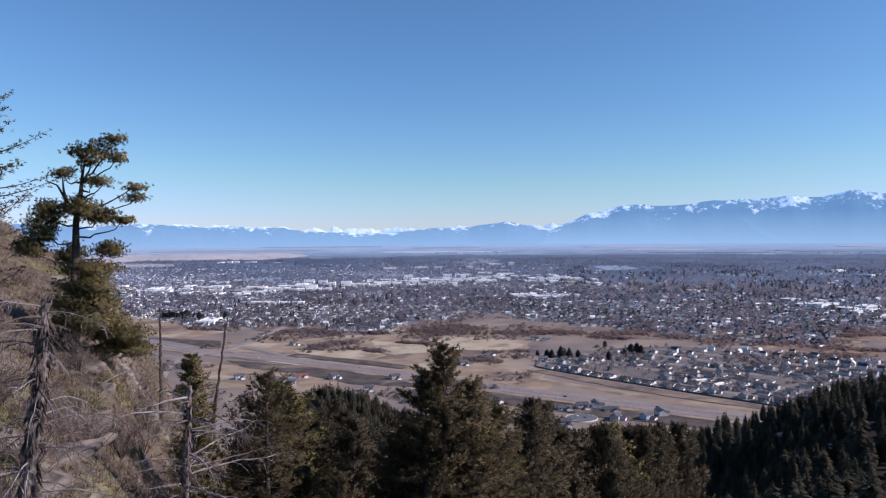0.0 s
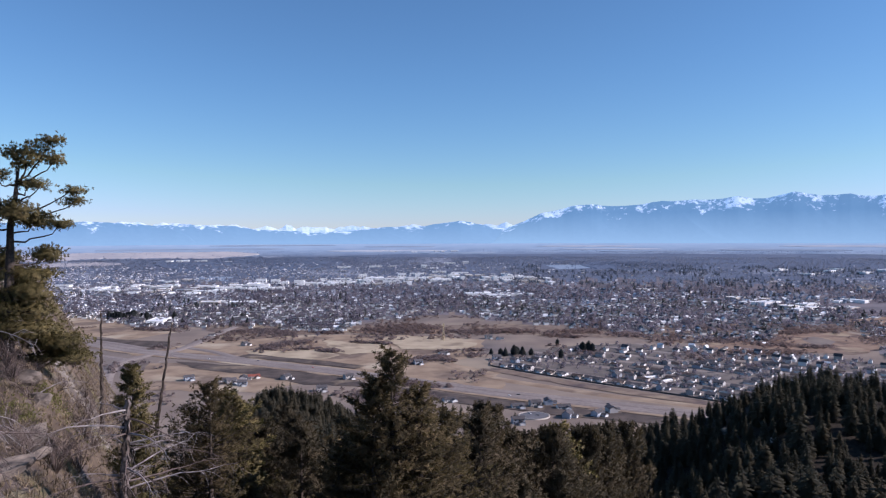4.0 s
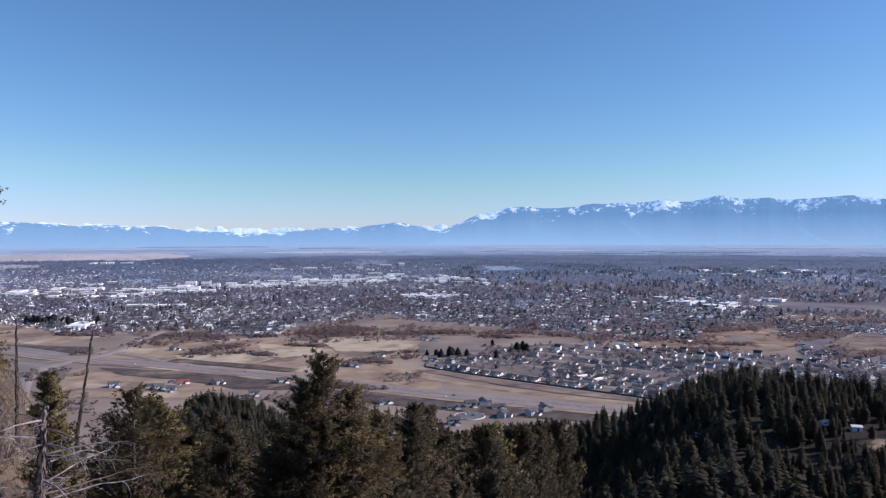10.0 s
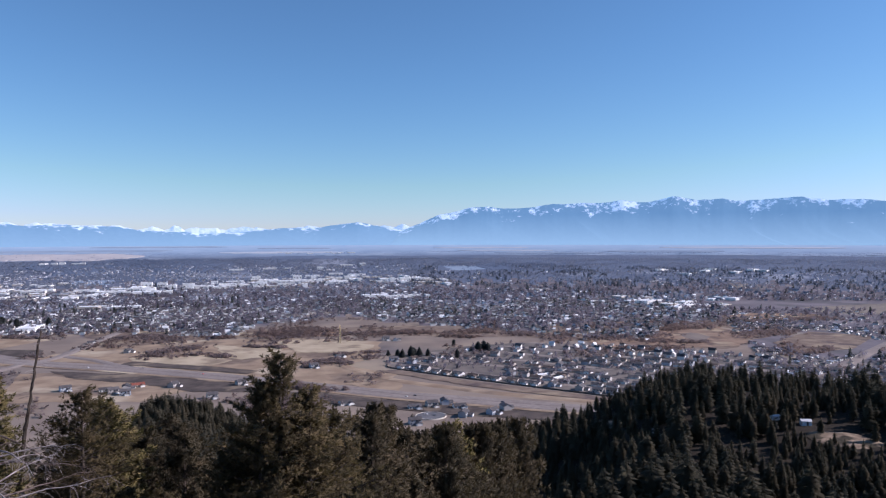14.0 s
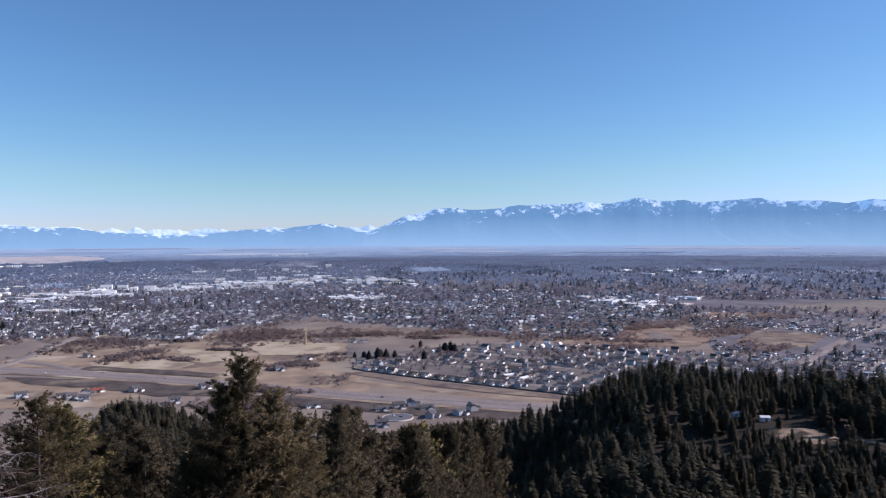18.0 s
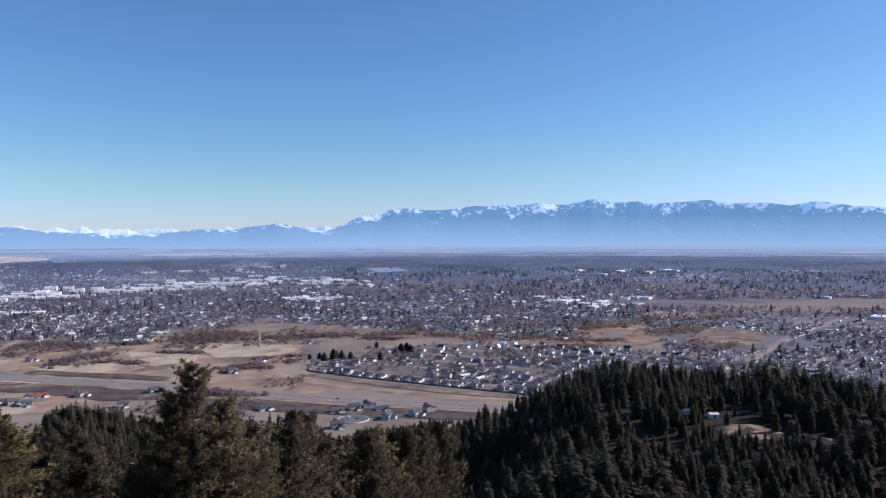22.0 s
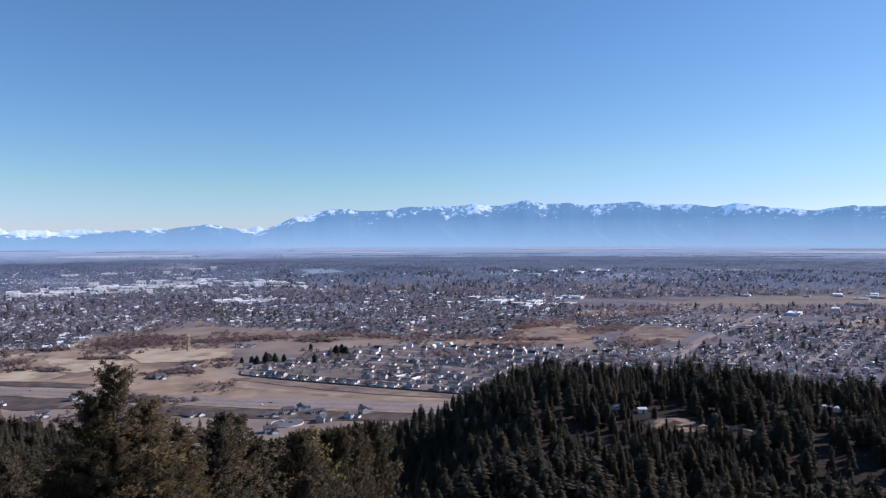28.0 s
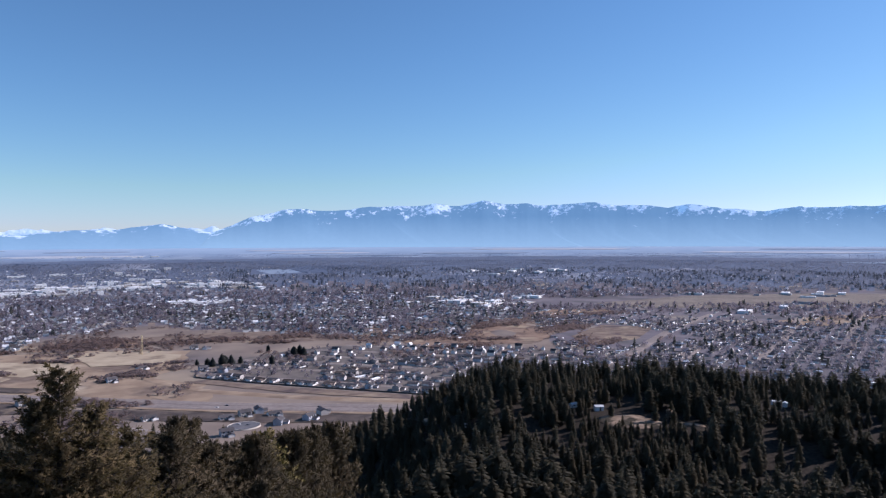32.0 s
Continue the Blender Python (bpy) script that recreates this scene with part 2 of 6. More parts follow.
M["valley"] = blended("valley_floor", [
    ((0.195, 0.155, 0.13), (0.285, 0.23, 0.18), 0.010, None),
    ((0.12, 0.105, 0.10), (0.18, 0.155, 0.145), 0.02, (0.0022, 0.5, 0.62)),
    ((0.30, 0.245, 0.175), (0.38, 0.31, 0.22), 0.01, (0.0012, 0.56, 0.66))])
M["hill"] = blended("dry_hillside", [
    ((0.055, 0.041, 0.032), (0.155, 0.116, 0.082), 0.6, None),
    ((0.13, 0.11, 0.095), (0.30, 0.26, 0.21), 1.4, (0.11, 0.53, 0.64)),
    ((0.10, 0.095, 0.035), (0.20, 0.17, 0.07), 1.0, (0.16, 0.56, 0.68)),
    ((0.09, 0.07, 0.06), (0.15, 0.12, 0.10), 2.0, (0.3, 0.56, 0.66))])
# forest floor, darkened further: tree shade is put into its colour
M["litter"] = blended("forest_floor", [
    ((0.022, 0.018, 0.014), (0.045, 0.036, 0.027), 0.5, None),
    ((0.045, 0.037, 0.028), (0.08, 0.064, 0.048), 0.4, (0.03, 0.64, 0.74))])
M["field_tan"] = blended("stubble_field", [
    ((0.245, 0.178, 0.125), (0.35, 0.265, 0.183), 0.03, None),
    ((0.15, 0.11, 0.085), (0.21, 0.16, 0.125), 0.06, (0.011, 0.52, 0.62)),
    ((0.39, 0.32, 0.23), (0.45, 0.37, 0.27), 0.04, (0.008, 0.56, 0.64))])
M["field_pale"] = blended("pale_hay_field", [
    ((0.36, 0.29, 0.20), (0.47, 0.385, 0.27), 0.03, None),
    ((0.22, 0.17, 0.12), (0.28, 0.22, 0.16), 0.08, (0.02, 0.55, 0.65))])
M["field_brown"] = blended("brown_field", [
    ((0.15, 0.11, 0.09), (0.24, 0.185, 0.14), 0.05, None),
    ((0.28, 0.22, 0.15), (0.34, 0.27, 0.19), 0.05, (0.012, 0.55, 0.65)),
    ((0.10, 0.075, 0.07), (0.14, 0.11, 0.10), 0.08, (0.018, 0.56, 0.64))])
M["field_dark"] = blended("damp_meadow", [
    ((0.065, 0.054, 0.05), (0.125, 0.10, 0.085), 0.05, None),
    ((0.19, 0.15, 0.11), (0.24, 0.19, 0.14), 0.06, (0.02, 0.56, 0.66))])
M["field_red"] = blended("rusty_marsh", [
    ((0.20, 0.135, 0.10), (0.29, 0.205, 0.145), 0.04, None),
    ((0.11, 0.08, 0.07), (0.16, 0.115, 0.095), 0.08, (0.02, 0.52, 0.62)),
    ((0.30, 0.235, 0.16), (0.36, 0.285, 0.20), 0.05, (0.012, 0.56, 0.66))])
M["clearing"] = blended("trodden_earth", [
    ((0.19, 0.14, 0.10), (0.31, 0.235, 0.165), 0.3, None),
    ((0.04, 0.035, 0.025), (0.08, 0.065, 0.045), 0.4, (0.12, 0.46, 0.56))])
# far plain: haze is painted into its colours as blue
M["plain"] = blended("hazed_farmland", [
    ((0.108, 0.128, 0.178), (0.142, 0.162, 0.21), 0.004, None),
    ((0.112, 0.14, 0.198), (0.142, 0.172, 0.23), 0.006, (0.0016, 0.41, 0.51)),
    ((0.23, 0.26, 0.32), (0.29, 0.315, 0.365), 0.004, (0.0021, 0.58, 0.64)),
    # height grows with distance on the drawn-in plain: haze thickens with it
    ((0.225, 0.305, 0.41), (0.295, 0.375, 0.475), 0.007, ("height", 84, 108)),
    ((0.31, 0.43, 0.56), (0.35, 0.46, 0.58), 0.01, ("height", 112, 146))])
# far trees: bluer, paler copies of the tree colours, standing in for haze
M["hazed_bare"] = surface("hazed_leafless_crowns", (0.198, 0.22, 0.275), (0.26, 0.282, 0.335), 0.01, 0.95, island=0.2, coord="World")
M["hazed_fir"] = surface("far_conifers", (0.165, 0.21, 0.295), (0.20, 0.245, 0.33), 0.004, 0.95, island=0.15, coord="World")
M["hazed_wood"] = surface("hazed_woodland", (0.185, 0.228, 0.312), (0.222, 0.264, 0.345), 0.004, 0.95, island=0.15, coord="World")
M["hazed_plain_fir"] = surface("plain_conifers", (0.085, 0.105, 0.135), (0.12, 0.14, 0.168), 0.01, 0.95, island=0.25, coord="World")
# far fields and wood floor: haze is put into these pale blue tones
M["hazed_pale"] = surface("hazed_pale_fields", (0.36, 0.41, 0.475), (0.46, 0.485, 0.52), 0.006, 0.95, big=0.3, coord="World")
M["hazed_straw"] = surface("hazed_straw_fields", (0.36, 0.35, 0.365), (0.47, 0.44, 0.43), 0.01, 0.95, big=0.3, coord="World")
M["wood_floor"] = surface("hazed_wood_ground", (0.098, 0.13, 0.195), (0.125, 0.16, 0.225), 0.012, 0.95, big=0.3, coord="World")
M["hazed_tan"] = surface("hazed_stubble", (0.218, 0.288, 0.375), (0.275, 0.335, 0.41), 0.006, 0.95, big=0.3, coord="World")
# strong translucency flattens the crowns' shading; on far ones it imitates haze
for nm, tint in (("bare_tree", (0.21, 0.193, 0.23)), ("hazed_street_tree", (0.19, 0.195, 0.24)), ("hazed_bare", (0.23, 0.26, 0.32)), ("hazed_wood", (0.17, 0.215, 0.30)), ("hazed_fir", (0.14, 0.185, 0.27)), ("town_fir", (0.07, 0.08, 0.075)), ("hazed_plain_fir", (0.10, 0.12, 0.15)), ("brush", (0.24, 0.178, 0.155)), ("willow", (0.24, 0.19, 0.18))):
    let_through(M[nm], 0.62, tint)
# grey town soils, tinted slightly blue to carry some haze
M["town_soil"] = blended("town_ground", [
    ((0.138, 0.124, 0.137), (0.195, 0.175, 0.184), 0.012, None),
    ((0.10, 0.095, 0.10), (0.15, 0.14, 0.145), 0.02, (0.006, 0.5, 0.6)),
    ((0.24, 0.205, 0.17), (0.30, 0.26, 0.21), 0.02, (0.004, 0.6, 0.68))])
# walls and roofs of distant houses, with blue haze mixed into the colour
M["hazed_wall"] = surface("hazed_walls", (0.52, 0.53, 0.57), (0.68, 0.68, 0.71), 0.05, 0.8, island=0.3)
M["hazed_roof"] = surface("hazed_roofs", (0.13, 0.135, 0.165), (0.20, 0.205, 0.235), 0.05, 0.85, island=0.3)

# ---- the lie of the land ----
EYE = np.array([0.0, 0.0, 200.0])  # about the camera's place; the valley floor is at height 0
NEAR, REACH = 2200.0, 2280.0  # metres: what lies beyond NEAR is drawn in to end at NEAR + REACH


def ss(a, b, x):
    t = np.clip((np.asarray(x, float) - a) / (b - a), 0, 1)
    return t * t * (3 - 2 * t)


LAID = np.linspace(0, 1, 400)[:-1]
LAID_AT = NEAR + REACH * LAID                                            # distances in the model ...
TRUE_AT = 200 * LAID_AT / (200 - 149 * LAID ** 1.6)                      # ... and the true ones that they stand for


def drawn_in(v):
    """The valley is tens of kilometres deep: past NEAR it is laid out as a model, drawn in towards the eye and scaled with it."""
    v = np.atleast_2d(np.asarray(v, float))
    d = np.maximum(np.hypot(v[:, 0], v[:, 1]), 1e-6)
    s = np.where(d > NEAR, np.interp(d, TRUE_AT, LAID_AT) / d, 1.0)
    return EYE + (v - EYE) * s[:, None], s


def town_edge(az):
    """How far off the town begins, by azimuth."""
    return np.interp(az, [-60, -25, -22.5, -19.5, -16, -11.4, -8.7, -7.4, -5.5, -4, -0.4, 3.3, 6.5, 9.2, 13.1, 16.1, 20, 24, 27.5, 29, 33, 35.5, 38, 45, 70],
                     [1900, 1950, 1770, 1650, 1600, 1590, 1510, 1449, 1570, 1650, 1705, 1800, 1640, 1600, 1550, 1490, 1420, 1400, 1420, 1690, 1750, 1200, 1000, 980, 960])


def height(x, y):
    x, y = np.asarray(x, float), np.asarray(y, float)
    r, az = np.hypot(x, y), np.degrees(np.arctan2(x, y))
    centre = 187 - 0.30 * r + 46 * np.exp(-((r - 560) / 150) ** 2) * np.exp(-((az + 10.5) / 8) ** 2)
    right = 88 + 6 * np.log1p(np.exp(np.clip((187 - 0.56 * r - 88) / 6, -30, 30))) + 14 * np.exp(-((r - 450) / 110) ** 2) * ss(14, 30, az)
    right = right * (1 - ss(520, 740, r)) - (60 * (1 - ss(9, 25, az)) + 21 * ss(14.5, 18, az) * (1 - ss(22.5, 31, az))) * ss(150, 420, r)
    crest = 169 + 28 * ss(-17.5, -30, az) + 4.5 * ss(-30, -34.5, az)
    left = 187 + (crest - 187) * np.minimum(r, 95) / 95 - 0.5 * np.maximum(r - 97, 0)
    h = centre + (right - centre) * ss(3, 17, az)
    h = h + (left - h) * ss(-12, -19, az)
    back = 187 + np.minimum(0.1 * r, 40)
    h = h + (back - h) * ss(75, 120, np.abs(az))
    bumps = 0.35 * np.sin(x * 0.31 + 1.3) * np.cos(y * 0.27) + 0.8 * np.sin(x * 0.083 + y * 0.061)
    h = h + bumps * (1 - ss(300, 700, r)) * ss(4, 14, r)
    h = 187 + (h - 187) * ss(2, 16, r)
    return np.where(h > 60, h, 3 * np.log1p(np.exp(np.clip(h / 3, -40, 20))))


def mesh_of(name, v, f, materials, index=None, smooth=False):
    me = bpy.data.meshes.new(name)
    v, f = np.asarray(v, np.float32), np.asarray(f, np.int32)
    me.vertices.add(len(v)); me.vertices.foreach_set("co", v.ravel())
    k = f.shape[1]
    me.loops.add(f.size); me.loops.foreach_set("vertex_index", f.ravel())
    me.polygons.add(len(f))
    me.polygons.foreach_set("loop_start", np.arange(0, f.size, k, dtype=np.int32))
    if index is not None:
        me.polygons.foreach_set("material_index", np.asarray(index, np.int32))
    me.polygons.foreach_set("use_smooth", np.full(len(f), smooth))
    for m in materials if isinstance(materials, (list, tuple)) else [materials]:
        me.materials.append(m)
    me.update(calc_edges=True)
    me.validate()
    return me


def part(name, me, parent, label="", at=None):
    ob = new(name, me)
    ob.parent = parent
    if at is not None:
        ob.matrix_local = at
    return tagged(ob, label) if label else ob


def scatter(tv, tf, pos, yaw, size, lean=None):
    """Many copies of a small form in one: rows of places, turns and sizes (one, or one for each axis)."""
    n, k = len(pos), len(tv)
    size = np.asarray(size, float)
    size = size[:, None] * np.ones(3) if size.ndim == 1 else size
    v = tv[None] * size[:, None]
    c, s = np.cos(yaw)[:, None], np.sin(yaw)[:, None]
    out = np.stack([v[..., 0] * c - v[..., 1] * s, v[..., 0] * s + v[..., 1] * c, v[..., 2]], -1)
    if lean is not None:
        out[..., :2] += lean[:, None] * out[..., 2:3]
    out += np.asarray(pos)[:, None]
    f = tf[None] + (np.arange(n) * k)[:, None, None]
    return out.reshape(-1, 3), f.reshape(-1, tf.shape[1])


def joined(forms):
    vs, fs, ms, base = [], [], [], 0
    for k, (v, f) in enumerate(forms):
        vs.append(v); fs.append(np.asarray(f) + base); ms.append(np.full(len(f), k)); base += len(v)
    return np.concatenate(vs), np.concatenate(fs), np.concatenate(ms)


def box(x0, x1, y0, y1, z0, z1):
    v = np.array([(x, y, z) for z in (z0, z1) for y in (y0, y1) for x in (x0, x1)], float)
    return v, np.array([(0, 2, 3, 1), (4, 5, 7, 6), (0, 1, 5, 4), (2, 6, 7, 3), (0, 4, 6, 2), (1, 3, 7, 5)])


# the one sheet of ground, out to the mountains' foot
rings = np.concatenate([[0.0], np.geomspace(2.0, 2200, 190), np.geomspace(2240, 17300, 70)])
turns = np.radians(np.concatenate([np.arange(-60, 80, 0.5), np.arange(80, 300, 4.0)]))
gr, ga = np.meshgrid(rings, turns, indexing="ij")
gx, gy = gr * np.sin(ga), gr * np.cos(ga)
gv, _ = drawn_in(np.stack([gx.ravel(), gy.ravel(), height(gx, gy).ravel()], 1))
nr, na = gr.shape
i, j = np.meshgrid(np.arange(nr - 1), np.arange(na), indexing="ij")
j2 = (j + 1) % na
gf = np.stack([i * na + j, (i + 1) * na + j, (i + 1) * na + j2, i * na + j2], -1).reshape(-1, 4)[:, ::-1]
mid = gv[gf].mean(1)
on_hill = (mid[:, 2] > 6) & (np.hypot(mid[:, 0], mid[:, 1]) < 1200)
maz, mr = np.degrees(np.arctan2(mid[:, 0], mid[:, 1])), np.hypot(mid[:, 0], mid[:, 1])
on_hill |= np.abs(maz) > 85
soil = on_hill.astype(int)
soil[on_hill & (maz > -15) & (maz < 85) & (mr > 30)] = 2
soil[(mr > town_edge(maz)) & (mr < 3000) & (np.abs(maz) < 70) & ~on_hill] = 4
# from here outward the ground takes the haze-coloured plain
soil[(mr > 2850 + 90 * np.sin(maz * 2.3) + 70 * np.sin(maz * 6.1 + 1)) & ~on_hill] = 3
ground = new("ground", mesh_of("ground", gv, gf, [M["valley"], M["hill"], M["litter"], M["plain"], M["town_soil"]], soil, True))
tagged(ground, "dry grass hillside falling to a wide brown valley floor", "ground", kind="structure")


def flat(name, corners, material, label, lift=0.15, ragged=6.0, seed=0, category="field"):
    """A patch of land with a slightly ragged edge, just above the ground."""
    rng = np.random.default_rng(seed)
    pts = np.array(corners, float)
    steps = []
    for a, b in zip(pts, np.roll(pts, -1, 0)):
        length = np.hypot(*(b - a))
        n = max(2, int(length / max(20, 3 * ragged)))
        out = np.array([b[1] - a[1], a[0] - b[0]]) / max(length, 1e-6)
        for t in np.arange(n) / n:
            steps.append(a + (b - a) * t + out * rng.uniform(-1, 1) * min(ragged, length * 0.08) * (t > 0))
    steps = np.array(steps)
    bm = bmesh.new()
    z = height(steps[:, 0], steps[:, 1]) + lift
    vs, _ = drawn_in(np.c_[steps, z])
    face = bm.faces.new([bm.verts.new(p) for p in vs])
    bmesh.ops.triangulate(bm, faces=[face])
    bmesh.ops.recalc_face_normals(bm, faces=bm.faces)
    if sum(f.normal.z for f in bm.faces) < 0:
        bmesh.ops.reverse_faces(bm, faces=bm.faces)
    me = bpy.data.meshes.new(name)
    bm.to_mesh(me); bm.free()
    me.materials.append(material)
    return tagged(new(name, me), label, category, kind="structure")


def laid_patch(name, az, r, across, deep, material, label, seed, category="clearing", lift=0.6):
    """A ragged round patch that follows the slope: az and r of its middle, half sizes across and along the view from the hill."""
    rng = np.random.default_rng(seed)
    rad, tan = np.array([math.sin(radians(az)), math.cos(radians(az))]), np.array([math.cos(radians(az)), -math.sin(radians(az))])
    n, rows = 40, 8
    rim = 1 + 0.16 * np.interp(np.arange(n), np.arange(0, n + 1, 4), np.append(q := rng.uniform(-1, 1, n // 4), q[0]))
    v = []
    for k in range(rows + 1):
        for j in range(n):
            a, s = 2 * np.pi * j / n, rim[j] * k / rows
            v.append(rad * (r + deep * s * math.sin(a)) + tan * across * s * math.cos(a))
    v = np.array(v)
    fall = np.repeat(np.where(np.arange(rows + 1) == rows, -0.6, 0.0), n)
    v = np.c_[v, height(v[:, 0], v[:, 1]) + lift + fall]
    f = [(k * n + j, (k + 1) * n + j, (k + 1) * n + (j + 1) % n, k * n + (j + 1) % n) for k in range(rows) for j in range(n)]
    return tagged(new(name, mesh_of(name, v, np.array(f)[:, ::-1], material, None, True)), label, category, kind="structure")


def smooth_line(pts, step=12.0):
    pts = np.array(pts, float)
    ext = np.vstack([2 * pts[0] - pts[1], pts, 2 * pts[-1] - pts[-2]])
    out = []
    for k in range(1, len(ext) - 2):
        p0, p1, p2, p3 = ext[k - 1:k + 3]
        n = max(2, int(np.hypot(*(p2 - p1)) / step))
        for t in np.arange(n) / n:
            out.append(0.5 * (2 * p1 + (p2 - p0) * t + (2 * p0 - 5 * p1 + 4 * p2 - p3) * t * t + (3 * p1 - p0 - 3 * p2 + p3) * t ** 3))
    out.append(pts[-1])
    return np.array(out)


def ribbon(line, half, lift, offset=0.0, draw=True, flank=6.0):
    """A road bed of even width along a line: top and two flanks."""
    d = np.gradient(line, axis=0)
    d /= np.linalg.norm(d, axis=1)[:, None]
    side = np.stack([-d[:, 1], d[:, 0]], 1)
    rows = []
    for o, z in ((half + flank, -0.4), (half, 0.0), (-half, 0.0), (-half - flank, -0.4)):
        xy = line + side * (o + offset)
        rows.append(np.c_[xy, height(xy[:, 0], xy[:, 1]) + lift * (1 + 2.5 * z)])
    v = np.stack(rows, 1).reshape(-1, 3)
    if draw:
        v, _ = drawn_in(v)
    n = len(line)
    f = [(a * 4 + k, a * 4 + k + 1, a * 4 + k + 5, a * 4 + k + 4) for a in range(n - 1) for k in range(3)]
    return v, np.array(f)


def road(name, pts, half, label, lift=0.5, lanes=(0.0,), material="road"):
    line = smooth_line(pts)
    root = new(name)
    tagged(root, label, "road", kind="structure")
    for o in lanes:
        v, f = ribbon(line, half, lift, offset=o)
        part("carriageway", mesh_of("carriageway", v, f, M[material]), root)
    return root, line


HIGHWAY = [(-1150, 1690), (-800, 1470), (-661, 1385), (-568, 1308), (-452, 1226), (-297, 1145), (-199, 1087), (-100, 1026), (12, 948), (117, 875), (228, 812), (420, 700), (640, 590)]
flat("verge", [tuple(p) for p in np.vstack([smooth_line(HIGHWAY, 60) + (10, 17), (smooth_line(HIGHWAY, 60) - (14, 24))[::-1]])], M["field_tan"], "dull dry grass verge along the divided highway", 0.65, 1.0, 3, "verge")
road("highway", HIGHWAY, 6.5, "pale grey divided highway crossing the fields", 1.3, (-9.5, 9.5))
road("road_cross", [(-380, 860), (-458, 1085), (-446, 1190), (-412, 1249), (-402, 1350), (-394, 1507), (-380, 1640)], 5.5, "pale side road crossing the highway", 1.6)
road("road_ramp", [(-470, 1262), (-560, 1335), (-690, 1420), (-860, 1530)], 4.5, "pale slip road beside the highway", 1.45)
road("road_ramp_2", [(-395, 1265), (-343, 1224), (-300, 1175), (-259, 1134)], 4.0, "pale slip road beside the highway", 1.45)
road("road_ramp_3", [(-458, 1150), (-540, 1205), (-660, 1290), (-800, 1390)], 4.5, "pale slip road beside the highway", 1.45)
road("track", [(45, 1110), (75, 1040), (112, 975), (174, 917), (250, 853), (340, 795)], 5.0, "bare earth track along the field edge", 0.95, material="field_tan")
road("farm_lane", [(-40, 850), (20, 805), (60, 760), (100, 690)], 4.0, "gravel lane between small meadows", 1.3, material="road")

flat("field", [(-480, 1200), (-297, 1165), (-150, 1075), (12, 975), (115, 900), (127, 1009), (90, 1057), (60, 1090), (110, 1180), (140, 1330), (0, 1400), (-200, 1420), (-380, 1360)], M["field_tan"], "wide tan stubble field beside the highway", 0.3, 8, 5)
flat("hay_field", [(-292, 1232), (-225, 1226), (-159, 1240), (-120, 1175), (-146, 1140), (-208, 1140), (-273, 1180)], M["field_pale"], "pale hay field with a ragged edge", 0.65, 5, 6)
flat("hay_field", [(-170, 1350), (-96, 1295), (-45, 1290), (-50, 1205), (-106, 1180), (-140, 1215)], M["field_pale"], "pale hay field with a ragged edge", 0.65, 5, 26)
flat("mown_field", [(-20, 1230), (90, 1195), (120, 1290), (60, 1390), (-60, 1370)], M["field_pale"], "pale mown field round the mast", 0.95, 9, 16)
flat("damp_strip", [(-377, 1132), (-240, 1080), (-90, 990), (-50, 925), (-144, 945), (-223, 1012), (-323, 1065)], M["field_dark"], "dark damp strip of land below the highway", 0.65, 3, 27)
flat("damp_strip", [(-40, 935), (81, 862), (170, 806), (300, 735), (280, 712), (150, 772), (55, 828), (-60, 905)], M["field_dark"], "dark damp strip of land below the highway", 0.65, 2, 28)
flat("damp_strip", [(-290, 1170), (-185, 1112), (-86, 1052), (-70, 1075), (-170, 1136), (-275, 1195)], M["field_dark"], "dark damp strip of land above the highway", 1.0, 3, 41)
flat("wet_field", [(-640, 1400), (-458, 1345), (-428, 1262), (-559, 1318)], M["field_dark"], "dark green-grey wet field inside the slip roads", 0.65, 4, 29)
flat("tan_field", [(-413, 1118), (-357, 1120), (-323, 1065), (-235, 1029), (-141, 965), (-200, 900), (-369, 930)], M["field_tan"], "tan field beside the scattered houses", 0.3, 5, 30)
flat("tan_field", [(-918, 2012), (-743, 1800), (-640, 1600), (-488, 1480), (-541, 1383), (-700, 1450), (-950, 1700)], M["field_tan"], "tan rising field before the town", 0.3, 8, 31)
flat("tan_field", [(-461, 1585), (-338, 1601), (-201, 1465), (-280, 1380), (-370, 1360)], M["field_brown"], "brown rough field before the town", 0.44, 8, 32)
flat("field_strip", [(100, 1045), (127, 1009), (200, 925), (261, 866), (360, 790), (368, 812), (215, 945), (135, 1040)], M["field_brown"], "brown mown strip along the houses", 0.65, 3, 7)
flat("meadow", [(-230, 1430), (-100, 1450), (150, 1420), (400, 1340), (430, 1420), (240, 1560), (-100, 1560), (-220, 1540)], M["field_brown"], "brown rough meadow before the town", 0.37, 10, 8)
flat("red_meadow", [(-120, 1440), (70, 1420), (60, 1500), (10, 1590), (-60, 1560)], M["field_red"], "rust-brown marsh before the town", 0.65, 9, 33)
flat("brown_field", [(809, 1045), (847, 1158), (1018, 1277), (1098, 1188), (938, 1066)], M["field_brown"], "square brown ploughed field beside the suburb", 0.65, 2, 9)
flat("red_meadow", [(641, 1339), (884, 1392), (870, 1239), (760, 1130), (558, 1143), (520, 1250)], M["field_red"], "reddish brown wet meadow with brush", 0.65, 10, 10)
flat("red_meadow", [(920, 1530), (1112, 1625), (1280, 1560), (1179, 1450)], M["field_red"], "reddish brown wet meadow with brush", 0.65, 8, 34)
flat("wet_meadow", [(420, 1330), (560, 1240), (720, 1110), (800, 1160), (990, 1310), (1050, 1450), (800, 1540), (560, 1540)], M["field_brown"], "reddish brown wet meadow with brush", 0.3, 10, 35)
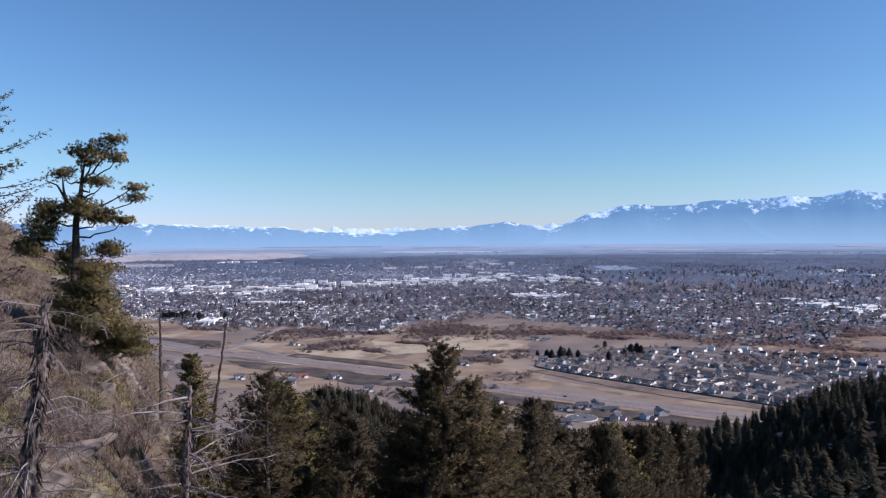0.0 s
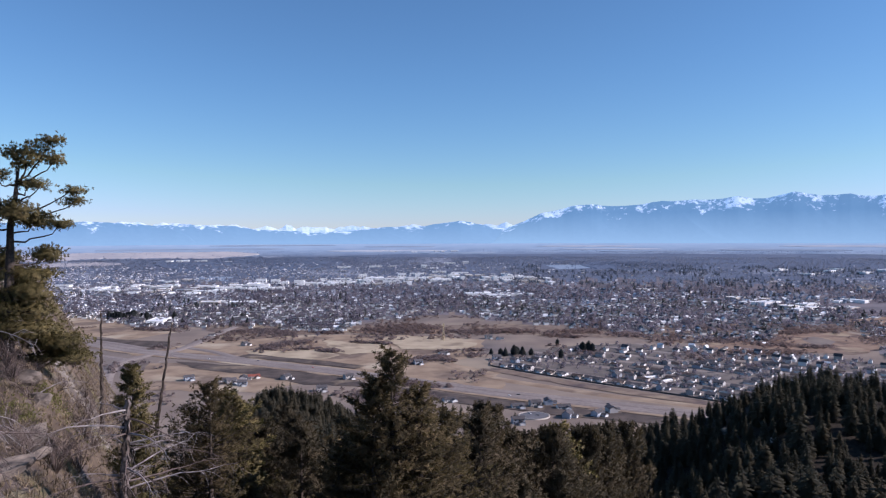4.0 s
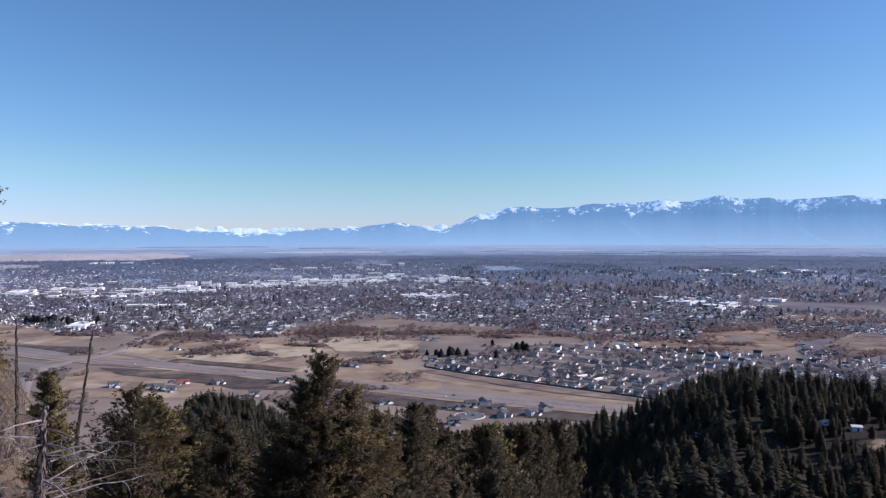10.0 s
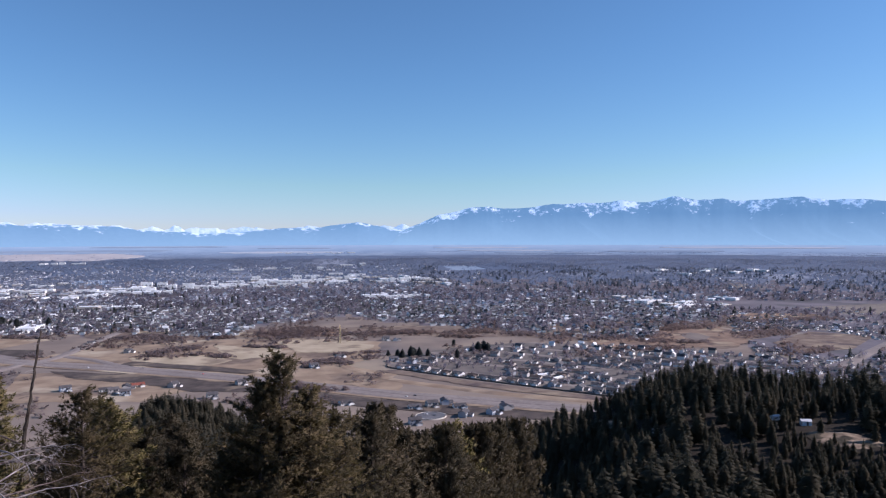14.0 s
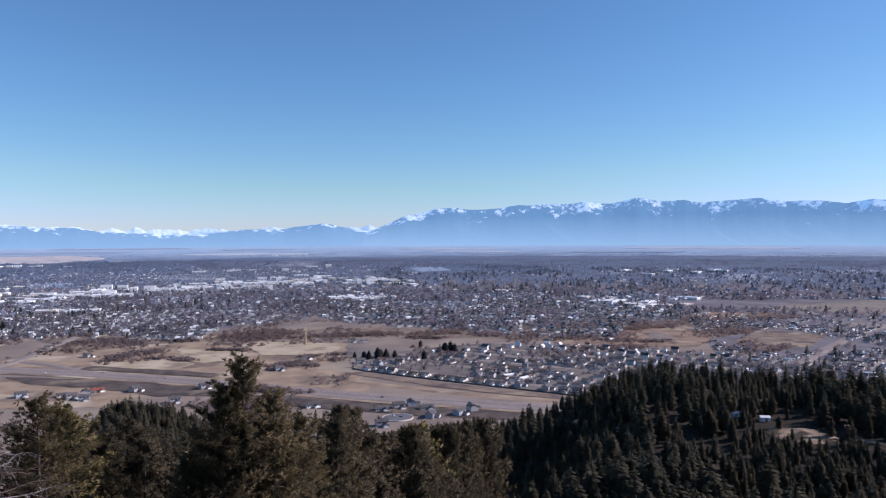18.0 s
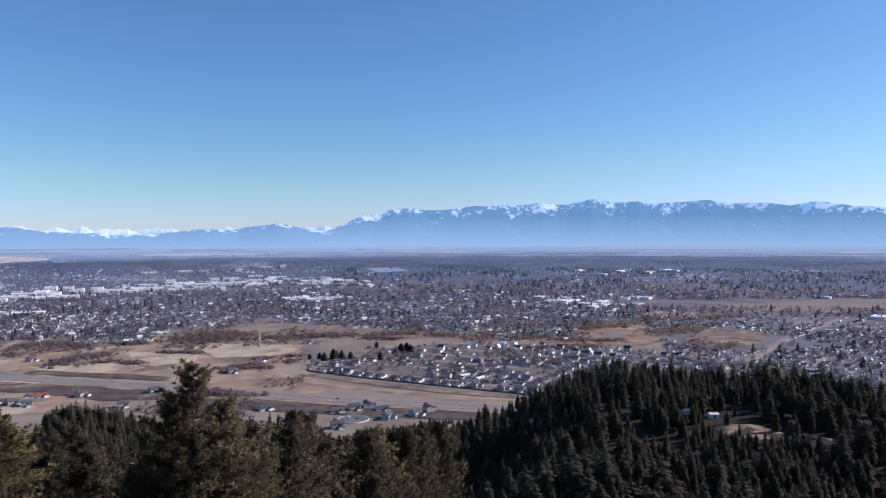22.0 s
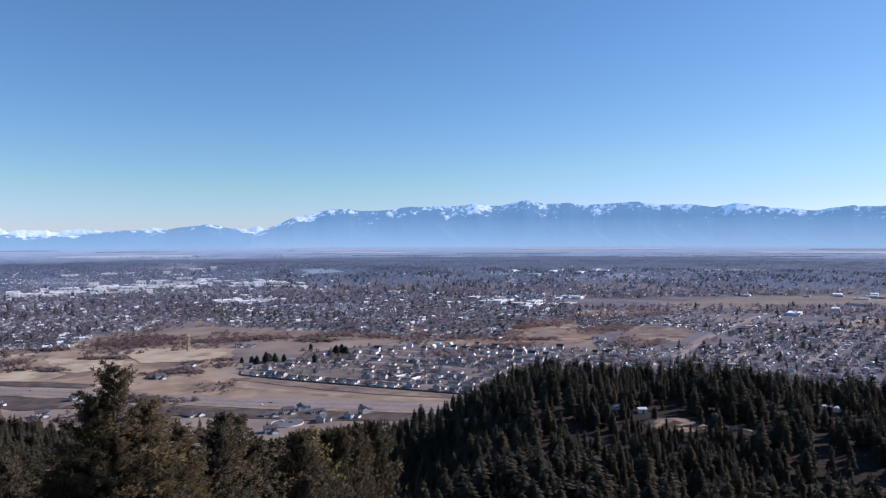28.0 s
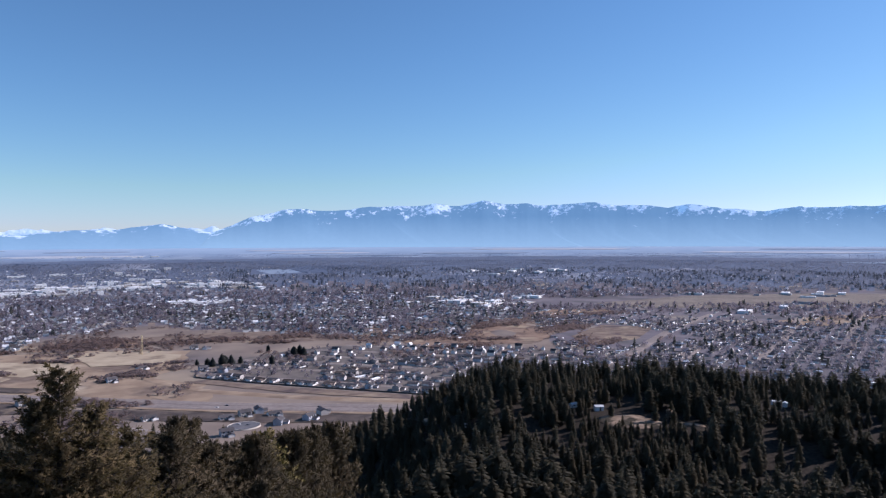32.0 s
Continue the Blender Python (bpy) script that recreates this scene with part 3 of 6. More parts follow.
flat("airfield", [(1348, 1718), (1790, 1790), (2305, 1640), (2500, 1500), (2100, 1250), (1830, 1288), (1599, 1392), (1363, 1564)], M["shoulder"], "tan grass airfield with low hangars", 0.3, 8, 11)
flat("tan_field", [(1404, 1075), (1430, 1152), (1665, 1172), (1800, 1100), (1461, 1029)], M["field_tan"], "tan field among the low houses", 0.3, 5, 36)
flat("brown_field", [(-1068, 3466), (-878, 3497), (-815, 3142), (-972, 3155)], M["hazed_tan"], "brown open field between warehouses, blued by painted haze", 0.65, 8, 37)
flat("far_field", [(850, 4050), (1250, 4250), (1350, 4700), (900, 4600)], M["hazed_tan"], "tan far field at the wood's edge, blued by painted haze", 1, 20, 13)
flat("far_field", [(-760, 4450), (-560, 4380), (-480, 4800), (-700, 4900)], M["hazed_tan"], "tan far field at the wood's edge, blued by painted haze", 1, 15, 38)


def belt(name, a0, a1, r0, r1, material, label, seed, lift=3.0, category="field"):
    """A far belt of land seen edge-on: azimuths and true distances, the long sides uneven and the ends drawn out to points."""
    rng = np.random.default_rng(seed)
    n, rows = max(24, int((a1 - a0) * 5)), 7
    az, t = np.linspace(a0, a1, n), np.linspace(0, 1, n)
    lobes = np.interp(t * 9, np.arange(11), rng.uniform(-0.25, 0.25, 11)) + rng.normal(0, 0.05, n)
    lobes2 = np.interp(t * 9, np.arange(11), rng.uniform(-0.25, 0.25, 11)) + rng.normal(0, 0.05, n)
    taper = np.clip(np.minimum(t, 1 - t) * 7, 0, 1) ** 0.7
    mid, half = (r0 + r1) / 2, (r1 - r0) / 2
    near_r, far_r = mid - half * (1 + lobes) * taper, mid + half * (1 + lobes2) * taper
    v = []
    for k in range(rows):
        r = near_r + (far_r - near_r) * (-0.04, 0.02, 0.25, 0.5, 0.75, 0.98, 1.04)[k]
        x, y = r * np.sin(np.radians(az)), r * np.cos(np.radians(az))
        up = np.full(n, lift if 0 < k < rows - 1 else -lift)
        up[[0, -1]] = -lift
        v.append(np.c_[x, y, height(x, y) + up])
    v, _ = drawn_in(np.concatenate(v))
    i, j = np.meshgrid(np.arange(rows - 1), np.arange(n - 1), indexing="ij")
    f = np.stack([i * n + j, i * n + j + 1, (i + 1) * n + j + 1, (i + 1) * n + j], -1).reshape(-1, 4)
    return tagged(new(name, mesh_of(name, v, f, material)), label, category, kind="structure")


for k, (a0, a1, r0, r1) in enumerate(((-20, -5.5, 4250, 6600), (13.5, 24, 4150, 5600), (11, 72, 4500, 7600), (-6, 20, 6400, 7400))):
    belt("far_wood_floor", a0, a1, r0, r1, M["wood_floor"], "floor of the far conifer wood, blue haze in its colour", 400 + k, 3.0, "wood")
# pale and tan fields between the woods, out to the mountains' foot, with haze in their colours
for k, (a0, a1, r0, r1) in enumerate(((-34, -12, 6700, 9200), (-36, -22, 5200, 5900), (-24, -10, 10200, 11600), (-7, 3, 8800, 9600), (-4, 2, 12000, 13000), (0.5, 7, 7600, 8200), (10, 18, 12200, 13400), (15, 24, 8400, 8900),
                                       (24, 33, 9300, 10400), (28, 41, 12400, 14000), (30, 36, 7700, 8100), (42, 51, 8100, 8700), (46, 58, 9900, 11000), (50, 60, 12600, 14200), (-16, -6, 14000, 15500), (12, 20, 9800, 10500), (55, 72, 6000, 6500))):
    belt("far_field", a0, a1, r0, r1, M["hazed_straw" if k < 2 else "hazed_tan" if k % 3 else "hazed_pale"], "far farm fields under the hills, haze in their colour" if k % 3 else "far fields under the hills, paled by painted haze", 430 + k, 5.0)

# ---- mountains ----
def mountain_stuff(name, low, high, snow, cover, glow):
    """Forest below, snow in the high gullies; haze is put in as a blue glow of the slopes, strongest at their foot."""
    m = bpy.data.materials.new(name)
    m.use_nodes = True
    n, l = m.node_tree.nodes, m.node_tree.links
    bsdf = n["Principled BSDF"]
    bsdf.inputs["Roughness"].default_value = 1.0
    bsdf.inputs["Specular IOR Level"].default_value = 0.0
    pos = n.new("ShaderNodeNewGeometry").outputs["Position"]
    rise = n.new("ShaderNodeAttribute"); rise.attribute_name = "rise"
    def noise_of(scale, detail, stretch):
        mp = n.new("ShaderNodeMapping"); mp.inputs["Scale"].default_value = stretch
        mp.inputs["Rotation"].default_value = (0.0, 0.5, 0.0)
        l.new(pos, mp.inputs["Vector"])
        t = n.new("ShaderNodeTexNoise")
        t.inputs["Scale"].default_value, t.inputs["Detail"].default_value, t.inputs["Roughness"].default_value = scale, detail, 0.6
        l.new(mp.outputs[0], t.inputs["Vector"])
        return t.outputs["Fac"]
    def mathed(op, a, b):
        k = n.new("ShaderNodeMath"); k.operation = op
        for q, value in enumerate((a, b)):
            if isinstance(value, (int, float)):
                k.inputs[q].default_value = value
            else:
                l.new(value, k.inputs[q])
        return k.outputs[0]
    patch = noise_of(0.008, 7, (1, 1, 0.6))
    gully = noise_of(0.03, 5, (1, 1, 0.35))
    total = mathed("ADD", mathed("MULTIPLY", patch, 2.1), mathed("MULTIPLY", gully, 1.7))
    total = mathed("ADD", total, mathed("MULTIPLY", rise.outputs["Fac"], 1.6))
    mr = n.new("ShaderNodeMapRange"); mr.inputs["From Min"].default_value, mr.inputs["From Max"].default_value = cover - 0.04, cover + 0.26
    l.new(total, mr.inputs["Value"])
    wood = n.new("ShaderNodeMix"); wood.data_type = "RGBA"
    wood.inputs["A"].default_value, wood.inputs["B"].default_value = (*low, 1), (*high, 1)
    l.new(gully, wood.inputs["Factor"])
    mix = n.new("ShaderNodeMix"); mix.data_type = "RGBA"
    l.new(wood.outputs["Result"], mix.inputs["A"]); mix.inputs["B"].default_value = (*snow, 1)
    l.new(mr.outputs[0], mix.inputs["Factor"])
    l.new(mix.outputs["Result"], bsdf.inputs["Base Color"])
    # emitted haze colour, paler at the foot than higher up
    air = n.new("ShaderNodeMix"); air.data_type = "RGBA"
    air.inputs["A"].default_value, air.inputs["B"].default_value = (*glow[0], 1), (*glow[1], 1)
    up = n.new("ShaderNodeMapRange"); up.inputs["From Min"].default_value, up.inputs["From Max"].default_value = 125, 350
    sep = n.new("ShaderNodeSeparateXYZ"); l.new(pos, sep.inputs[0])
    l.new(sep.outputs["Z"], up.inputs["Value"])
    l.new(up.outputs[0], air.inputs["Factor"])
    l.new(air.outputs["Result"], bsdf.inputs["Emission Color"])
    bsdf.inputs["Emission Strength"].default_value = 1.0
    return m


def fractal(x, seed, octaves=6, gain=0.5):
    """Ragged line noise in one dimension, about -1 to 1."""
    rng, out, amp, f = np.random.default_rng(seed), np.zeros_like(x), 1.0, 1.0
    for _ in range(octaves):
        g = rng.uniform(-1, 1, 4000)
        out += amp * np.interp(x * f % 3990, np.arange(4000), g)
        amp, f = amp * gain, f * 2.03
    return out


def range_of(name, crest, radius, depth, material, label, rough, seed, spur=2.4, step=0.1, teeth=0.55):
    """A mountain range along the horizon: crest as (azimuth, elevation) in degrees, spurs running down to the plain."""
    az = np.arange(crest[0][0], crest[-1][0], step)
    el = np.interp(az, [c[0] for c in crest], [c[1] for c in crest]) + rough * fractal(az * teeth + 50, seed, 4, 0.45)
    n, rows = len(az), 40
    v = []
    for k in range(rows):
        t = k / (rows - 1)
        wob = fractal(az / spur * (1 + 0.05 * math.sin(3 * t)) + 7 + 1.3 * t, seed + 1, 3) * math.sin(math.pi * min(1, t * 1.1)) * 0.5
        r = radius + depth * (t - 1 + 0.3 * wob * (1 - t))
        base = -0.9
        e = base + (el - base) * np.clip(t ** 1.1 + 0.26 * wob * (1 - t ** 2), 0, 1)
        z = 200 + r * np.tan(np.radians(e))
        v.append(np.stack([r * np.sin(np.radians(az)), r * np.cos(np.radians(az)), z], 1))
    v = np.concatenate(v)
    i, j = np.meshgrid(np.arange(rows - 1), np.arange(n - 1), indexing="ij")
    f = np.stack([i * n + j, i * n + j + 1, (i + 1) * n + j + 1, (i + 1) * n + j], -1).reshape(-1, 4)
    me = mesh_of(name, v, f, material, None, True)
    me.attributes.new("rise", "FLOAT", "POINT").data.foreach_set("value", np.repeat(np.linspace(0, 1, rows), n).astype(np.float32))
    return tagged(new(name, me), label, "mountains", kind="structure")


# last pair of each: the haze glow at the foot and higher up
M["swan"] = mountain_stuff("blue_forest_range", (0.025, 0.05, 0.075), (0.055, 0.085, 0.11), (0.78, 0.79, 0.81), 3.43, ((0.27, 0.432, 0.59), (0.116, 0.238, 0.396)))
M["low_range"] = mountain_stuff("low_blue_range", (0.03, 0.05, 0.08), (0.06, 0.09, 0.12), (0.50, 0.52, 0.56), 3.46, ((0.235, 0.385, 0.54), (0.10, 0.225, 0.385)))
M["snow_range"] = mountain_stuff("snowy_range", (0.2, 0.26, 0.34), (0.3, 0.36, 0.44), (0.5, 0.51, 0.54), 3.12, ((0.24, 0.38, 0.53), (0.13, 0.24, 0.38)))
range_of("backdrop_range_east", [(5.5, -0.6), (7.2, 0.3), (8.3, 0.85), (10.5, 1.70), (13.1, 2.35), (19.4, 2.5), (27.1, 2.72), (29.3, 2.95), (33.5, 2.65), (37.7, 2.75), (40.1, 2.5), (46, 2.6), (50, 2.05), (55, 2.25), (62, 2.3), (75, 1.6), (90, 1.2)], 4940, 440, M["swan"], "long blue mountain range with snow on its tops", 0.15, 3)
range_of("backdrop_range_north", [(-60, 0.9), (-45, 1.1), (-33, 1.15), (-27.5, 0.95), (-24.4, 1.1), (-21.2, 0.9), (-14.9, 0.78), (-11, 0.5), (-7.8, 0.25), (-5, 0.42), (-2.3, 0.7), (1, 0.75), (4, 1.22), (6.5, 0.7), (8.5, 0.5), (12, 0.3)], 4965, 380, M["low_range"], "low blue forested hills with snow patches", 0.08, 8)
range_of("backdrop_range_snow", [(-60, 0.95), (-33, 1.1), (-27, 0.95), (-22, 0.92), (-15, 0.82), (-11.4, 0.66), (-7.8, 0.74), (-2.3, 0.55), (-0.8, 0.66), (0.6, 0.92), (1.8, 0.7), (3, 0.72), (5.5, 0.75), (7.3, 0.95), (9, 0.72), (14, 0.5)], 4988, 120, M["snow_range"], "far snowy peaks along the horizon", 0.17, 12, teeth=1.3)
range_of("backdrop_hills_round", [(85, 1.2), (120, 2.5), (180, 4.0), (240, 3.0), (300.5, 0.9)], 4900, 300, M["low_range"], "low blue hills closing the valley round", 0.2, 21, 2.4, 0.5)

# ---- trees ----
def tube(pts, radii, sides=6):
    pts, radii = np.asarray(pts, float), np.asarray(radii, float)
    d = np.gradient(pts, axis=0)
    d /= np.maximum(np.linalg.norm(d, axis=1)[:, None], 1e-9)
    ref = np.where(np.abs(d[:, 2:3]) > 0.9, np.array([[1.0, 0, 0]]), np.array([[0, 0, 1.0]]))
    a = np.cross(d, ref); a /= np.linalg.norm(a, axis=1)[:, None]
    b = np.cross(d, a)
    t = np.linspace(0, 2 * np.pi, sides, endpoint=False)
    v = pts[:, None] + radii[:, None, None] * (np.cos(t)[None, :, None] * a[:, None] + np.sin(t)[None, :, None] * b[:, None])
    n = len(pts)
    i, j = np.meshgrid(np.arange(n - 1), np.arange(sides), indexing="ij")
    f = np.stack([i * sides + j, i * sides + (j + 1) % sides, (i + 1) * sides + (j + 1) % sides, (i + 1) * sides + j], -1).reshape(-1, 4)
    return v.reshape(-1, 3), f


def rounded(me, ways):
    """Shade the small leaves of a crown as one soft mass."""
    n = np.asarray(ways, float) + 1e-6
    me.normals_split_custom_set_from_vertices((n / np.linalg.norm(n, axis=1)[:, None]).tolist())
    return me


def facing(v, f, ways):
    """Turn each leaf so that its front lies the way that its crown faces there."""
    n = np.cross(v[f[:, 1]] - v[f[:, 0]], v[f[:, 2]] - v[f[:, 0]])
    back = (n * ways[f[:, 0]]).sum(1) < 0
    return np.where(back[:, None], f[:, ::-1], f)


def slivers(rng, centres, along, n, length, width, spread=0.8):
    """n thin needle sprays at each centre, fanning out about the way given; triangles."""
    c = np.repeat(centres, n, 0)
    d = np.repeat(along, n, 0) + rng.normal(0, spread, (len(c), 3))
    d /= np.linalg.norm(d, axis=1)[:, None]
    side = np.cross(d, rng.normal(0, 1, (len(c), 3)))
    side /= np.maximum(np.linalg.norm(side, axis=1)[:, None], 1e-9)
    ln = length * rng.uniform(0.6, 1.3, (len(c), 1))
    w = width * rng.uniform(0.6, 1.3, (len(c), 1))
    v = np.stack([c - d * ln * 0.2, c + d * ln * 0.45 + side * w, c + d * ln, c + d * ln * 0.4 - side * w], 1).reshape(-1, 3)
    return v, np.arange(len(v)).reshape(-1, 4)


def fir_form(seed, tall, wide, whorls=26, limbs=6, twigs=9, bare=0.12, ragged=0.3, tuft=0.24):
    """A conifer near by: trunk, limbs and the needles on their twigs."""
    rng = np.random.default_rng(seed)
    zs = np.linspace(0, tall, 12)
    sway = np.cumsum(rng.normal(0, 0.012 * tall / 12, (12, 2)), 0)
    trunk = tube(np.c_[sway, zs], np.interp(zs, [0, tall], [0.022 * tall, 0.012]), 8)
    forms, centres, ways = [], [], []
    for z in tall * (bare + (0.985 - bare) * np.linspace(0, 1, whorls) ** 0.8):
        t = (z / tall - bare) / (1 - bare)
        reach = wide * (1 - math.exp(-0.235 * (tall - z))) * (0.6 + 0.4 * min(1, t * 3)) + 0.22
        for k in range(limbs):
            a = rng.uniform(0, 2 * np.pi)
            ln = reach * rng.uniform(1 - 1.6 * ragged, 1 + ragged)
            droop = rng.uniform(-0.25, 0.2) + 0.5 * t * t
            s = np.linspace(0, 1, 5)
            base = np.array([np.interp(z, zs, sway[:, 0]), np.interp(z, zs, sway[:, 1]), z + rng.normal(0, 0.1)])
            p = base + np.c_[np.cos(a) * s * ln, np.sin(a) * s * ln, (droop * s + 0.25 * s * s) * ln]
            forms.append(tube(p, np.linspace(0.012 + 0.012 * ln, 0.004, 5), 3))
            m = max(3, int(twigs * (0.4 + ln / wide)))
            u = rng.beta(1.5, 1.2, m) * 0.95 + 0.08
            c = np.stack([np.interp(u, s, p[:, q]) for q in range(3)], 1)
            fan = rng.normal(0, 0.15, (m, 3)) * (0.25 + 0.6 * ln / 2)
            fan[:, 2] *= 0.5
            centres.append(c + fan)
            w = np.tile([np.cos(a), np.sin(a), 0.25], (m, 1)) + fan
            ways.append(w)
    limbs_v, limbs_f, _ = joined(forms)
    c, w = np.concatenate(centres), np.concatenate(ways)
    nv, nf = slivers(rng, c, w, 9, tuft * 0.95, tuft * 0.082, 0.6)
    out = np.c_[c[:, :2], np.zeros(len(c))]
    out /= np.maximum(np.linalg.norm(out, axis=1)[:, None], 0.25)
    lay = np.repeat(out * 1.15 + rng.normal(0, 0.3, (len(c), 3)) + (0, 0, 0.3), 36, 0)
    return trunk, (limbs_v, limbs_f), (nv, facing(nv, nf, lay)), lay


def fir_meshes(seed, needles="needle", **shape):
    trunk, limbs, leaf, lay = fir_form(seed, **shape)
    v, f, _ = joined([trunk, limbs])
    return mesh_of("trunk", v, f, M["bark"], None, True), rounded(mesh_of("crown", *leaf, M[needles], None, True), lay)


def stand_tree(name, meshes, x, y, label, yaw=0.0, size=1.0, top=None, group="", tilt=0.0, sink=0.3, slim=None):
    z = float(height(x, y)) - sink
    root = new(name)
    root.matrix_basis = pose(x, y, z, tilt, 0, yaw) @ Matrix.Diagonal((slim or size, slim or size, size, 1))
    tagged(root, label, "tree", group)
    for me, nm in zip(meshes, ("trunk", "crown")):
        part(nm, me, root)
    return root


def on_ground(x, y):
    return float(height(x, y))


NEARBY = "green-brown fir standing on the steep hillside"
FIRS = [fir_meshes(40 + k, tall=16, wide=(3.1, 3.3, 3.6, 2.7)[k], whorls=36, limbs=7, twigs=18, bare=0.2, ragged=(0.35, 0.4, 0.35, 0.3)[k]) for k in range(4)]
# firs further off take the darker, shade-toned needles
LIGHT_FIRS = [fir_meshes(46 + k, "needle_shaded", tall=16, wide=(3.9, 3.5, 3.7, 3.0)[k], whorls=34, limbs=7, twigs=15, bare=0.12, ragged=0.3, tuft=0.34) for k in range(4)]
GOLD = fir_meshes(61, "needle_sunlit", tall=12, wide=1.7, whorls=34, limbs=8, twigs=20, tuft=0.2)
# for two sunlit firs, the light being in their needle colour
SUNLIT_FIR = fir_meshes(63, "needle_sunlit", tall=16, wide=3.2, whorls=34, limbs=8, twigs=17, bare=0.1, ragged=0.3, tuft=0.3)
# tops of the nearest firs: place, height of the tip, which form
NEAR_FIRS = [(-1.4, 40.1, 193.4, 0), (-10.7, 36.8, 192.4, 1), (-2.5, 39.8, 191.9, 3), (0.1, 40.6, 191.2, 3), (1.6, 43, 189.4, 2), (-4.6, 41, 188.0, 2), (-7.6, 46, 187.6, 3), (4.5, 50, 187.0, 1),
             (-8.4, 52, 186.2, 2), (-2.6, 55, 185.0, 0), (2.6, 36, 186.0, 3), (-7.0, 37, 187.2, 0), (5.8, 60.2, 185.7, 1), (9.0, 64, 182.5, 0), (13.0, 66, 182.5, 2), (8.0, 52, 182.5, 3),
             (-13.5, 46, 188.5, 0), (-11.8, 56, 185.8, 2), (-15.5, 58, 186.0, 3), (0.5, 66, 182.5, 2), (-5.5, 68, 182.0, 1), (6.5, 74, 181.0, 2), (15.5, 78, 179.0, 1), (12.0, 88, 176.4, 0),
             (19.0, 92, 174.6, 3), (-9.8, 41, 186.8, 3), (12, 58, 181.0, 3), (16, 70, 177.5, 2), (10, 77, 179.0, 0), (20, 84, 172.5, 1), (-14.6, 50, 187.6, 0), (-16.6, 54, 186.6, 1),
             (-13.2, 61, 185.2, 2), (-17.5, 66, 184.8, 3), (-11.0, 65, 184.2, 1), (-19.5, 73, 183.8, 0), (-14.0, 76, 182.6, 2), (-11.6, 34.0, 186.6, 0), (-12.6, 40.5, 188.6, 2), (11.1, 79, 178.4, 0),
             (16.2, 83.4, 177.3, 2), (21, 89.6, 175.5, 1), (26.7, 96.4, 173.4, 3), (32, 105, 172.0, 0), (11.6, 69, 180.5, 1), (15.6, 73.4, 178.3, 3), (23, 98, 173.6, 2), (18.5, 99, 173.5, 1),
             (29.5, 112, 170.0, 2), (-12.0, 45.8, 190.8, 1), (5.9, 62.0, 185.9, 0), (7.4, 65.8, 184.8, 2), (17.5, 84.5, 177.8, 1), (22.5, 89.6, 175.8, 0), (28.1, 100.5, 173.2, 3), (13.0, 79.2, 178.4, 2)]
for k, (x, y, tip, form) in enumerate(NEAR_FIRS):
    tall = max(6.0, tip - (0.9 if k > 11 else 0.0) - on_ground(x, y) + 0.3)
    stand_tree("fir_tree", SUNLIT_FIR if (x, y) in ((-12.0, 45.8), (17.5, 84.5)) else (FIRS if math.hypot(x, y) < 44 else LIGHT_FIRS)[form], x, y, "tall fir rising above its neighbours on the hillside" if k == 0 else NEARBY, 67.0 * k, tall / 16, group="firs on the near hillside", slim=(tall / 16 if k < 5 else (0.8, 1.02, 0.9)[k % 3] * (tall / 16) ** 0.5))
stand_tree("young_fir", GOLD, -13.9, 34.9, "young yellow-green fir behind a dead trunk", 20, (193.9 - on_ground(-13.9, 34.9)) / 12)


